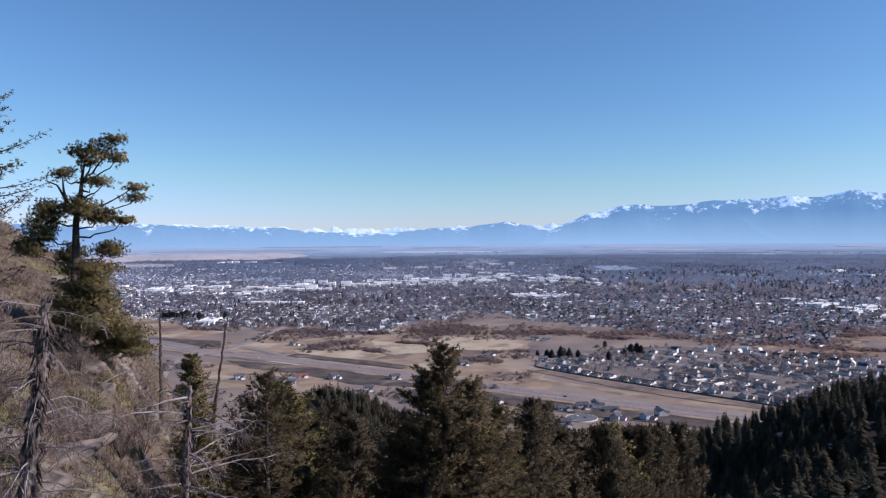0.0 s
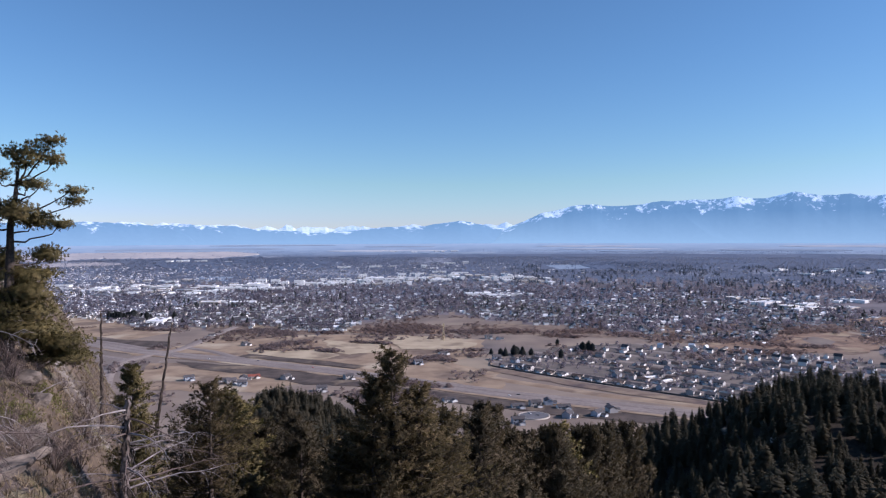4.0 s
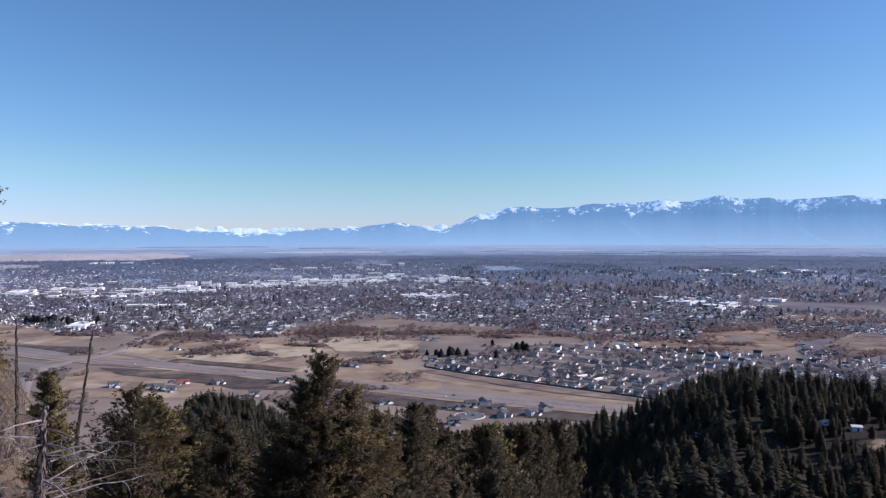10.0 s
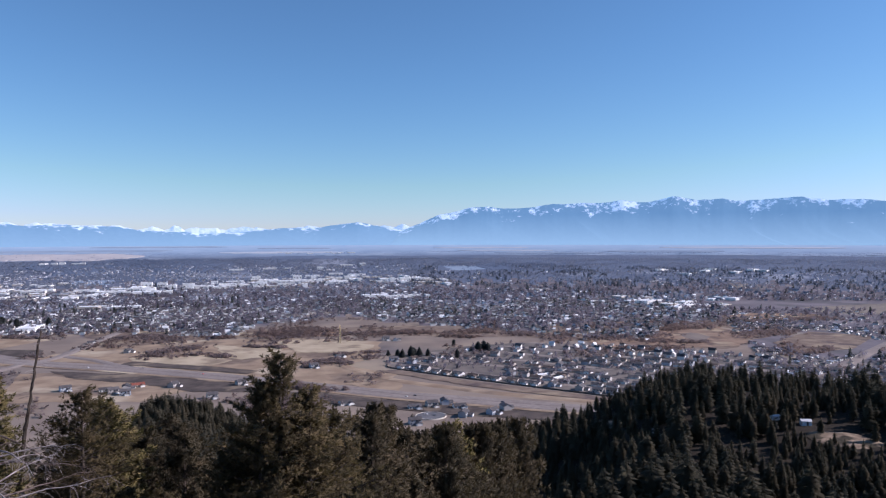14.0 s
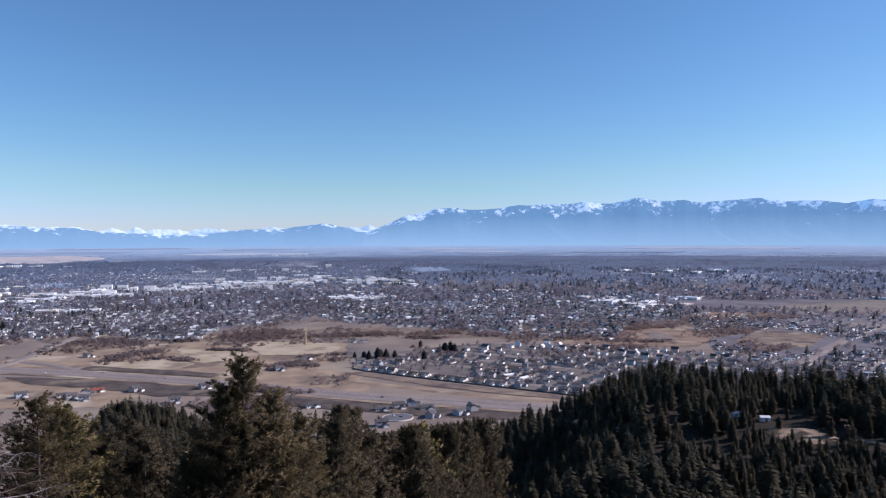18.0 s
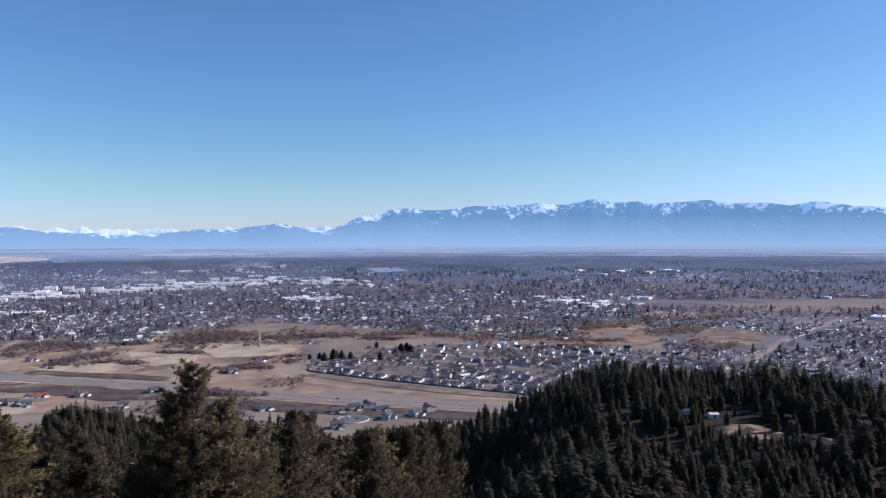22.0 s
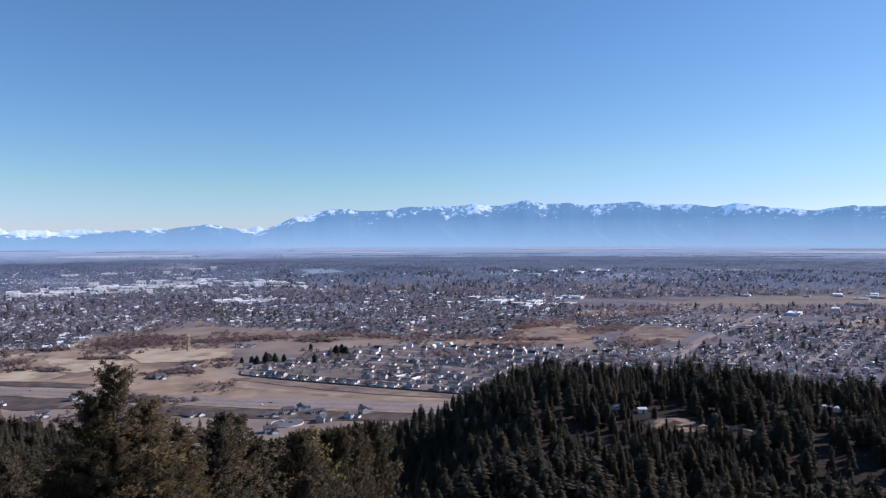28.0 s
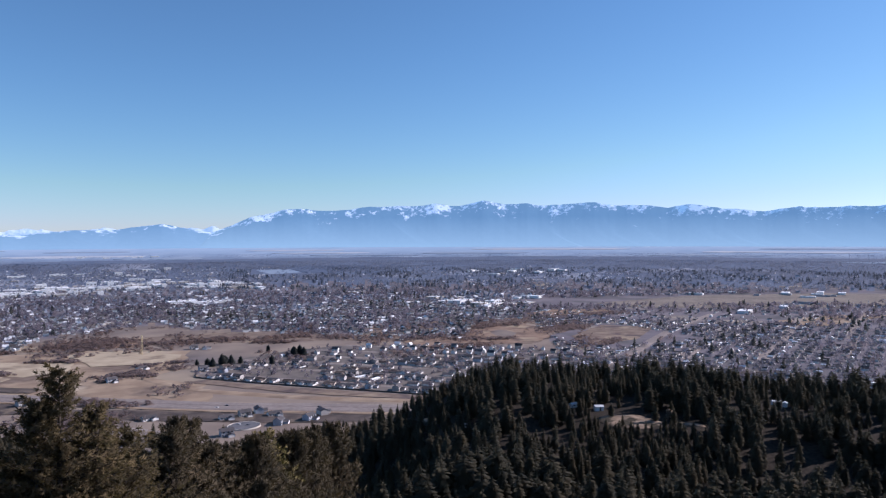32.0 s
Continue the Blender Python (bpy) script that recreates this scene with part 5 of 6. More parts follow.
# streets between the rows, and the board fence along the field
n_at, row = 17.0, 0
while n_at < 400:
    if row % 2 == 0:
        us = [u for u in np.arange(-40, 780, 30) if n_at + 19 < np.interp(u, edge_u, edge_n) + 12]
        if len(us) > 3:
            road("street", [tuple(O + U * u + N * (n_at + 18 + 14 * math.sin(u / 140) * (n_at > 60))) for u in us], 3.6, "grey suburban street between rows of houses", 0.8)
    n_at += 25 if row % 2 else 37
    row += 1
flat("suburb_lawn", [tuple(O + U * u + N * n) for u, n in ((-20, 4), (700, 4), (860, 270), (560, 345), (340, 415), (210, 405), (34, 340), (-30, 240), (-60, 130))], M["lawn"], "dull winter lawns between the houses", 0.45, 3, 22, "lawn")
fence = tagged(new("board_fence"), "dark board fence along the edge of the suburb", "fence", kind="structure")
fl = smooth_line([tuple(O + U * u + N * n) for u, n in ((-50, 60), (-30, 20), (0, 3), (150, -1), (300, 1), (480, 0), (640, 2))], 6)
board = clean("board", *box(-3.0, 3.0, -0.05, 0.05, 0, 1.9), M["fence"])
for a, b in zip(fl[:-1], fl[1:]):
    c, d = (a + b) / 2, b - a
    m = pose(c[0], c[1], on_ground(c[0], c[1]), 0, 0, math.degrees(math.atan2(d[1], d[0])))
    m = m @ Matrix.Diagonal((np.hypot(*d) / 6.0, 1, 1, 1))
    part("board", board, fence, at=m)

# ---- the town: houses, firs and leafless trees beyond counting ----
def small_house():
    (wv, wf), (rv, rf) = gable(1.0, 0.68, 0.26, 0.17, 0.05, 0.02)
    return (wv, wf), (rv[:6], rf[:2])


def twiggy(seed, n=24):
    """A leafless crown, one metre tall: crossing fans of twigs."""
    r = np.random.default_rng(seed)
    c = r.normal(0, 1, (n, 3)); c /= np.linalg.norm(c, axis=1)[:, None]
    c = c * (0.36, 0.36, 0.34) * r.uniform(0.5, 1, (n, 1)) + (0, 0, 0.58)
    s = r.normal(0, 0.14, (n, 3, 3)) * (1, 1, 1.1)
    v = c[:, None] + s
    trunk = np.array([[(-0.03, 0, 0), (0.03, 0, 0), (0.0, 0.0, 0.55)]])
    v = np.concatenate([v, trunk]).reshape(-1, 3)
    return v, np.arange(len(v)).reshape(-1, 3)


def spiky(seed, n=14):
    r = np.random.default_rng(seed)
    v = []
    for k in range(n):
        z = 0.05 + 0.8 * k / n
        a, w = r.uniform(0, 6.28), 0.2 * (1 - z) + 0.03
        d, s = np.array([np.cos(a), np.sin(a), 0]), np.array([-np.sin(a), np.cos(a), 0])
        v.append([(0, 0, z + 0.22), d * w + s * w + (0, 0, z - 0.02), d * w - s * w + (0, 0, z - 0.02)])
    v = np.array(v, float).reshape(-1, 3)
    return v, np.arange(len(v)).reshape(-1, 3)


def cloud(x, y, seed):
    """Slow unevenness over the plan, 0 to 1."""
    r = np.random.default_rng(seed)
    out = np.zeros_like(x)
    for _ in range(6):
        a, k = r.uniform(0, 6.28), r.uniform(0.004, 0.014)
        out += np.sin((x * np.cos(a) + y * np.sin(a)) * k + r.uniform(0, 6.28))
    return np.clip(0.5 + out / 5, 0, 1)


def sector(n, r0, r1, a0, a1, rng, power=1.0):
    """Random places over a ring sector of the true plan."""
    u = rng.uniform(0, 1, n)
    r = np.sqrt(r0 ** 2 + (r1 ** 2 - r0 ** 2) * u ** power)
    az = rng.uniform(a0, a1, n)
    return r * np.sin(np.radians(az)), r * np.cos(np.radians(az)), r, az


def clear_of(x, y, r, az):
    """True where the plan has neither the airfield, nor the open fields."""
    ok = ~((x > 1150) & (x < 2600) & (np.abs(y - (1840 - 0.32 * (x - 1150))) < 120 + 0.1 * (x - 1150)) & (y > 1250))
    ok &= ~((x > 815) & (x < 1070) & (y > 1000) & (y < 1290))
    ok &= ~((x > 690) & (x < 1430) & (np.abs((x - 705) * 0.551 - (y - 858) * 0.834) < 8))      # a straight street
    ok &= ~((np.abs(az - 13.5) < 3.0) & (r > 4050) & (r < 4750))
    return ok


rng = np.random.default_rng(23)
x, y, r, az = sector(30000, 950, 5200, -40, 68, rng, 1.15)
keep = (r > town_edge(az) + rng.normal(0, 25, len(r))) & clear_of(x, y, r, az)
keep &= rng.uniform(0, 1, len(r)) < np.interp(r, [1100, 2600, 3600, 5200], [0.8, 0.75, 0.4, 0.16]) * (0.6 + 0.85 * cloud(x, y, 3))
keep[(az > 8) & (r > np.interp(az, [8, 14], [3300, 2680])) & (rng.uniform(0, 1, len(r)) < np.interp(az, [8, 15], [0.6, 0.85]))] = False                   # woods rather than houses
x, y, r, az = x[keep], y[keep], r[keep], az[keep]
x2, y2, r2, az2 = sector(1900, 940, 1750, 32, 64, rng)
keep = (r2 > town_edge(az2)) & clear_of(x2, y2, r2, az2)
x, y, r, az = np.r_[x, x2[keep]], np.r_[y, y2[keep]], np.r_[r, r2[keep]], np.r_[az, az2[keep]]
x2, y2, r2, az2 = sector(4300, 1420, 2500, -30, 33, rng)
keep = (r2 > town_edge(az2) + rng.normal(0, 20, len(r2))) & clear_of(x2, y2, r2, az2) & (rng.uniform(0, 1, len(r2)) < 0.15 + 0.85 * cloud(x2 * 2, y2 * 2, 33))
x, y = np.r_[x, x2[keep]], np.r_[y, y2[keep]]
u3, n3 = np.meshgrid(np.arange(16) * 8.5, np.arange(7) * 27.0)                             # a park of trailers in tight rows
x3, y3 = (-275 + u3 + 0.16 * n3 + rng.normal(0, 1.2, u3.shape)).ravel(), (1495 + n3 - 0.28 * u3 + rng.normal(0, 2, u3.shape)).ravel()
x, y = np.r_[x, x3], np.r_[y, y3]
r, az = np.hypot(x, y), np.degrees(np.arctan2(x, y))
grid = np.where(az > 33, 0.53, 0.08)
# keep to rows along the streets
cu, cn = np.cos(grid), np.sin(grid)
across = -x * cn + y * cu
shift = np.round(across / 34) * 34 + np.sign(across - np.round(across / 34) * 34) * 11 - across
shift = shift * rng.uniform(0.45, 1.0, len(x))
x, y = x - cn * shift, y + cu * shift
x, y, grid = np.r_[x, [q[0] for q in outer]], np.r_[y, [q[1] for q in outer]], np.r_[grid, np.radians([q[2] for q in outer])]
p, s = drawn_in(np.c_[x, y, height(x, y)])
w = s * rng.uniform(6.8, 12.0, len(x)) * np.where(grid == 0.53, 0.85, 1.0)
turn = grid + np.where(rng.uniform(0, 1, len(x)) < 0.5, 0, np.pi / 2) + rng.normal(0, 0.04, len(x))
hw, hr = small_house()
size = np.c_[w, w * rng.uniform(0.8, 1.1, len(x)), w * rng.uniform(1.1, 1.9, len(x)) * np.where(grid == 0.53, 0.68, 1.0)]
pale = rng.uniform(0, 1, len(x)) < np.where(grid == 0.53, 0.55, 0.86)
forms = [scatter(*hw, p[pale], turn[pale], size[pale]), scatter(*hw, p[~pale], turn[~pale], size[~pale])]
bright = rng.uniform(0, 1, len(x)) < np.where(grid == 0.53, 0.12, 0.14)
forms += [scatter(*hr, p[~bright], turn[~bright], size[~bright]), scatter(*hr, p[bright], turn[bright], size[bright])]
v, f, mi = joined(forms)
# past about 2150 m white walls and grey roofs turn haze-coloured
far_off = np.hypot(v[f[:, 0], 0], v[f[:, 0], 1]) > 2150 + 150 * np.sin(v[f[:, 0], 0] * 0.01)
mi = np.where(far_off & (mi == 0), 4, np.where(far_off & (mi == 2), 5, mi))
me = bpy.data.meshes.new("town_houses")
me.from_pydata(v.tolist(), [], [tuple(dict.fromkeys(q)) for q in f.tolist()])
for nm in ("wall_white", "wall_tan", "roof_grey", "roof_pale", "hazed_wall", "hazed_roof"):
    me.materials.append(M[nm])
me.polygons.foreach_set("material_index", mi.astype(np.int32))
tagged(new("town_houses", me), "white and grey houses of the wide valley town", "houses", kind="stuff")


def crowd(name, places, sizes, makers, material, label, category, seed, sink=0.0, broad=1.0):
    r = np.random.default_rng(seed)
    x, y = places
    p, s = drawn_in(np.c_[x, y, height(x, y) - sink])
    forms, ways = [], []
    for k, (tv, tf) in enumerate(makers):
        q = slice(k, None, len(makers))
        h = sizes[q] * s[q]
        wd = h * broad * r.uniform(0.8, 1.4, len(h))
        yaw = r.uniform(0, 6.28, len(h))
        forms.append(scatter(tv, tf, p[q], yaw, np.c_[wd, wd, h]))
        ways.append(scatter(tv * (0.7, 0.7, 0.2) + (0, 0, 0.6), tf, np.zeros((len(h), 3)), yaw, np.ones(len(h)))[0])
    v, f, _ = joined(forms)
    ways = np.concatenate(ways)
    return tagged(new(name, rounded(mesh_of(name, v, facing(v, f, ways), material, None, True), ways)), label, category, kind="stuff")


TWIGGY, SPIKY = [twiggy(300 + k) for k in range(6)], [spiky(320 + k) for k in range(5)]
SPARSE = [twiggy(340 + k, 9) for k in range(8)]
x, y, r, az = sector(62000, 950, 6500, -40, 68, rng, 1.2)
keep = (r > town_edge(az) + rng.normal(0, 30, len(r))) & clear_of(x, y, r, az) & (rng.uniform(0, 1, len(r)) < 0.25 + 0.8 * cloud(x, y, 9))
x, y, r = x[keep], y[keep], r[keep]
x4, y4, r4, az4 = sector(12000, 1400, 2800, -32, 60, rng)
keep = (r4 > town_edge(az4) + rng.normal(0, 25, len(r4))) & clear_of(x4, y4, r4, az4) & (rng.uniform(0, 1, len(r4)) < 0.05 + 1.1 * cloud(x4 * 1.6, y4 * 1.6, 29) ** 2)
x, y, r = np.r_[x, x4[keep]], np.r_[y, y4[keep]], np.r_[r, r4[keep]]
keep = ~((x > 0.65 * y) & (r < 1950) & (rng.uniform(0, 1, len(x)) < 0.85))               # most give way here to the bluer, hazed street trees
x, y, r = x[keep], y[keep], r[keep]
hgt = rng.triangular(4.5, 8, 16, len(x))
here = r < 2700 + rng.normal(0, 250, len(r))
crowd("bare_trees", (x[here], y[here]), hgt[here], TWIGGY, M["bare_tree"], "grey leafless trees filling the valley town", "trees", 1)
crowd("far_bare_trees", (x[~here], y[~here]), hgt[~here], SPARSE, M["hazed_bare"], "leafless trees of the far town, blue-grey haze in their colour", "trees", 9)
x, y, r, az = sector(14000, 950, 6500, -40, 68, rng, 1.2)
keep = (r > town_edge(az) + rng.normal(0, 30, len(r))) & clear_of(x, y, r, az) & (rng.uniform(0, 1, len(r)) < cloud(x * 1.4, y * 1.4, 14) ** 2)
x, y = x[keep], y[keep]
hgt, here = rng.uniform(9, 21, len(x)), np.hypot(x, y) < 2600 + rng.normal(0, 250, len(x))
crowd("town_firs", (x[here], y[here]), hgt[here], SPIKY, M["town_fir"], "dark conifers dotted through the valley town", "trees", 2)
crowd("far_town_firs", (x[~here], y[~here]), hgt[~here] * 0.7, SPIKY, M["hazed_fir"], "conifers dotted through the far town, blue-grey haze in their colour", "trees", 22)
# far woods: low flat bands of forest, kept low and broad so that shading stays faint as in haze
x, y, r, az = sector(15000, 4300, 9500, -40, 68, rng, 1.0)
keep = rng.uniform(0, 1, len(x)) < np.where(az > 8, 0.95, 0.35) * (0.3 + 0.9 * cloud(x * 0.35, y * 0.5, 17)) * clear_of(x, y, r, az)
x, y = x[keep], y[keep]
crowd("far_woods", (x, y), rng.uniform(5, 10, len(x)), SPIKY + SPARSE, M["hazed_wood"], "far woods spread over the plain, haze in their colour", "trees", 3, 0.0, 1.8)
# brush in the open fields
x, y, r, az = sector(5200, 1250, 1720, -26, 40, rng)
keep = (rng.uniform(0, 1, len(x)) < cloud(x * 2.4, y * 2.4, 19) ** 9) & (r > 1290 + 60 * np.sin(az / 3))
crowd("red_brush", (x[keep], y[keep]), rng.uniform(3, 6.5, keep.sum()), TWIGGY, M["brush"], "red-brown leafless brush along the wet fields", "brush", 4, 0.3, 2.0)
x, y, r, az = sector(7000, 880, 1720, -26, 44, rng)
keep = (rng.uniform(0, 1, len(x)) < cloud(x * 2.9, y * 2.9, 25) ** 12) & ~((r < 1180) & (az > 6))
crowd("grey_brush", (x[keep], y[keep]), rng.uniform(3, 7, keep.sum()), TWIGGY, M["willow"], "grey leafless brush in clumps on the fields", "brush", 5, 0.3, 1.8)


# ---- larger buildings ----
def hall(name, w, d, h, wall, roof, label, bays=3):
    root = new(name)
    tagged(root, label, "building")
    part("wall", clean("wall", *box(-w / 2, w / 2, -d / 2, d / 2, 0, h), M[wall]), root)
    rim = [box(-w / 2, w / 2, -d / 2, -d / 2 + 0.5, h, h + 0.8), box(-w / 2, w / 2, d / 2 - 0.5, d / 2, h, h + 0.8),
           box(-w / 2, -w / 2 + 0.5, -d / 2 + 0.5, d / 2 - 0.5, h, h + 0.8), box(w / 2 - 0.5, w / 2, -d / 2 + 0.5, d / 2 - 0.5, h, h + 0.8)]
    v, f, _ = joined(rim)
    part("parapet", clean("parapet", v, f, M[wall]), root)
    part("roof", clean("roof", *box(-w / 2 + 0.5, w / 2 - 0.5, -d / 2 + 0.5, d / 2 - 0.5, h, h + 0.3), M[roof]), root)
    part("roof_unit", clean("roof_unit", *box(-3, 3, -2, 2, h + 0.3, h + 2.4), M["metal"]), root, at=Matrix.Translation((w * 0.2, d * 0.1, 0)))
    pane = clean("window", *box(-w / bays * 0.2, w / bays * 0.2, -0.12, 0.05, 0, h * 0.22), M["glass"])
    for k in range(bays):
        part("window", pane, root, at=Matrix.Translation((-w / 2 + (k + 0.5) * w / bays, -d / 2, h * 0.3)))
    return root


def put_far(ob, x, y, yaw, first, size=1.0):
    p, s = drawn_in([(x, y, float(height(x, y)))])
    m = pose(*p[0], 0, 0, yaw) @ Matrix.Scale(float(s[0]) * size, 4)
    if first:
        ob.matrix_basis = m
        return ob
    made = copy_thing(ob, m)
    made.matrix_basis = m
    return made


HALLS = [hall("warehouse", 64, 30, 7, "wall_white", "roof_pale", "long white flat-roofed warehouse"), hall("store", 38, 28, 6, "wall_tan", "roof_pale", "tan store with a pale flat roof"),
         hall("brick_block", 30, 20, 11, "brick", "roof_pale", "brick town block with a pale flat roof"), hall("office_block", 30, 18, 13, "wall_white", "roof_pale", "white office block of several storeys"),
         hall("depot", 56, 24, 6, "wall_blue", "roof_grey", "grey-blue metal depot with a dark roof")]
rng = np.random.default_rng(41)
ZONES = [((-1230, 2690), (170, 110), 16, (0, 0, 1)), ((-970, 2520), (100, 90), 9, (0, 1, 4)), ((-1150, 3100), (110, 90), 6, (0, 1)), ((-820, 2620), (120, 170), 20, (0, 0, 1, 4)), ((-640, 2770), (90, 160), 15, (0, 1, 3)), ((-560, 2110), (90, 30), 3, (1, 0)),
         ((-578, 1650), (12, 8), 1, (0,)), ((-350, 2870), (130, 50), 9, (3, 2, 0)), ((-190, 3010), (150, 130), 24, (0, 3, 1, 0)), ((-60, 3230), (130, 130), 15, (0, 1, 3)), ((150, 3600), (120, 160), 8, (0, 1)),
         ((340, 3240), (170, 150), 24, (3, 1, 0, 0)), ((500, 3080), (90, 140), 8, (0, 1)), ((300, 2280), (80, 25), 5, (0, 3, 0)), ((870, 2470), (50, 12), 2, (1,)), ((940, 2345), (15, 8), 1, (0,)), ((1030, 2090), (40, 30), 2, (1,)),
         ((1010, 1935), (60, 50), 5, (1, 4, 0)), ((1065, 1810), (50, 40), 7, (1, 4, 1, 0)), ((1260, 1985), (50, 20), 2, (0,)), ((1782, 1885), (60, 14), 2, (4,)), ((1950, 1850), (120, 30), 4, (4, 0)), ((2085, 1680), (60, 25), 3, (0, 4)),
         ((2198, 1590), (110, 50), 6, (4, 0, 4)), ((1790, 1385), (60, 26), 4, (4, 4, 0)), ((1527, 1310), (14, 8), 1, (0,)), ((-1646, 5498), (170, 80), 6, (0, 3)), ((323, 4960), (70, 50), 3, (3, 0)), ((80, 8700), (340, 300), 9, (0, 0)),
         ((2160, 3550), (260, 180), 9, (0, 1)), ((-300, 4300), (400, 250), 6, (0, 3, 1))]
begun = set()
spots = []
for (cx, cy), (sx, sy), count, kinds in ZONES:
    tries = 0
    while count and tries < 600:
        tries += 1
        x, y = cx + sx * rng.uniform(-1.4, 1.4), cy + sy * rng.uniform(-1.4, 1.4)
        if min([np.hypot(x - a, y - b) for a, b in spots] or [1e9]) < 46:
            continue
        spots.append((x, y)); count -= 1
        k = int(rng.choice(kinds))
        put_far(HALLS[k], x, y, math.degrees(0.08) + (90 if rng.uniform() < 0.3 else 0) + (28 if x > 900 else 0), k not in begun, rng.uniform(0.6, 1.0) if x > 1400 and y < 2100 else rng.uniform(0.7, 1.45))
        begun.add(k)


# ---- single things on the valley floor ----
def valley_fir(x, y, tall, label="dark conifer standing among the houses"):
    root = new("valley_fir")
    root.matrix_basis = pose(x, y, on_ground(x, y) - 0.1, 0, 0, x * 7 % 360) @ Matrix.Diagonal((tall * 1.75, tall * 1.75, tall * 0.92, 1))
    tagged(root, label, "tree", "conifers on the valley floor")
    part("trunk", stem_mesh, root)
    part("crown", valley_crowns[int(x) % 7], root)


for x, y, tall in ((133, 1175, 11), (154, 1152, 16), (170, 1161, 20), (182, 1148, 19), (198, 1157, 14), (242, 1128, 17), (293, 1190, 19), (303, 1191, 21), (309, 1187, 17), (263, 1257, 14), (148, 1166, 13), (176, 1170, 15)):
    valley_fir(x, y, tall)
rg = np.random.default_rng(77)
for k in range(26):
    valley_fir(-690 + rg.normal(0, 32), 1730 + rg.normal(0, 30), rg.uniform(14, 24), "dark conifer in a grove before the town")
# leafless trees between the suburb's houses
rg = np.random.default_rng(78)
u, n = rg.uniform(-40, 780, 900), rg.uniform(8, 400, 900)
keep = n < np.interp(u, edge_u, edge_n)
pts = O + U * u[keep, None] + N * n[keep, None]
crowd("garden_trees", (pts[:, 0], pts[:, 1]), rg.uniform(3.5, 9, keep.sum()), TWIGGY, M["bare_tree"], "small leafless garden trees between the houses", "trees", 6)

mast = tagged(new("lattice_mast"), "tall yellowish steel lattice mast in a field", "mast")
mast.matrix_basis = pose(59, 1318, on_ground(59, 1318))
for sx in (-1, 1):
    for sy in (-1, 1):
        part("leg", mesh_of("leg", *tube([(sx * 1.5, sy * 1.5, 0), (sx * 0.7, sy * 0.7, 34)], [0.42, 0.32], 5), M["mast"]), mast)
for k in range(9):
    z, w = 2 + 3.7 * k, 1.3 - 0.8 * (2 + 3.7 * k) / 34
    for a, b in (((-w, -w), (w, -w)), ((w, -w), (w, w)), ((w, w), (-w, w)), ((-w, w), (-w, -w))):
        part("brace", mesh_of("brace", *tube([(*a, z), (b[0] * 0.92, b[1] * 0.92, z + 3.4)], [0.16, 0.16], 4), M["mast"]), mast)
for z in (29, 32):
    part("aerial", clean("aerial", *box(-1.6, 1.6, -1.6, 1.6, z, z + 1.2), M["mast"]), mast)

lot = [(134 + 16 * math.cos(a), 765 + 15 * math.sin(a)) for a in np.linspace(0, 6.28, 18)[:-1]]
flat("parking_lot", lot, M["tarmac"], "round grey paved yard with a pale rim", 1.2, 0.4, 50, "yard")
v, f = ribbon(np.array([(134 + 17 * math.cos(a), 765 + 16 * math.sin(a)) for a in np.linspace(0, 2 * math.pi, 41)]), 0.35, 1.35, flank=0.2)
tagged(new("kerb", mesh_of("kerb", v, f, M["wall_tan"])), "pale concrete kerb round the paved yard", "kerb", kind="structure")


def car(x, y, yaw, paint, label):
    root = tagged(new("car"), label, "car")
    root.matrix_basis = pose(x, y, on_ground(x, y) + 0.62, 0, 0, yaw)
    body = np.array([(-2.3, 0.35), (-2.3, 0.85), (-1.5, 0.95), (-0.9, 1.45), (0.8, 1.45), (1.4, 0.95), (2.2, 0.85), (2.3, 0.4)])
    n = len(body)
    v = [(px, -0.9, pz) for px, pz in body] + [(px, 0.9, pz) for px, pz in body]
    me = bpy.data.meshes.new("body")
    me.from_pydata(v, [], [tuple(range(n)), tuple(range(2 * n - 1, n - 1, -1))] + [(k, k + n, (k + 1) % n + n, (k + 1) % n) for k in range(n)])
    me.materials.append(M[paint])
    part("body", me, root)
    part("windscreen", clean("windscreen", *box(-0.85, 0.85, -0.92, 0.92, 1.0, 1.38), M["glass"]), root)
    for px in (-1.4, 1.4):
        for py in (-0.85, 0.85):
            part("wheel", mesh_of("wheel", *tube([(px, py - 0.1, 0.33), (px, py + 0.1, 0.33)], [0.33, 0.33], 10), M["rubber"]), root)


for x, y, paint, lb in ((-246, 1128, "car_dark", "dark car on the highway"), (132, 867, "car_dark", "dark car on the highway"), (120, 861, "car_light", "white car on the highway"), (30, 925, "car_light", "white car on the highway"),
                        (230, 812, "car_dark", "dark car on the highway"), (-330, 1150, "car_light", "white car on the highway"), (-150, 1062, "car_red", "red car on the highway"), (130, 772, "car_light", "white car parked on the paved yard"), (138, 765, "car_dark", "dark car parked on the paved yard")):
    car(x, y, -36, paint, lb)

# two long white sheds between the houses
for x, y, yaw in ((331, 958, 21), (341, 931, 36)):
    (wv, wf), (rv, rf) = gable(34, 6, 2.6, 1.0, 0.4)
    long_shed = tagged(new("long_shed"), "long low shed with a bright white metal roof", "shed")
    long_shed.matrix_basis = pose(x, y, on_ground(x, y) - 0.1, 0, 0, yaw)
    part("wall", clean("wall", wv, wf, M["wall_grey"]), long_shed)
    part("roof", clean("roof", rv, rf, M["white_metal"]), long_shed)
    for k in range(5):
        part("bay_door", clean("bay_door", *box(-1.6, 1.6, -0.06, 0.02, 0.1, 2.3), M["wall_white"]), long_shed, at=Matrix.Translation((-13 + 6.5 * k, -3, 0)))

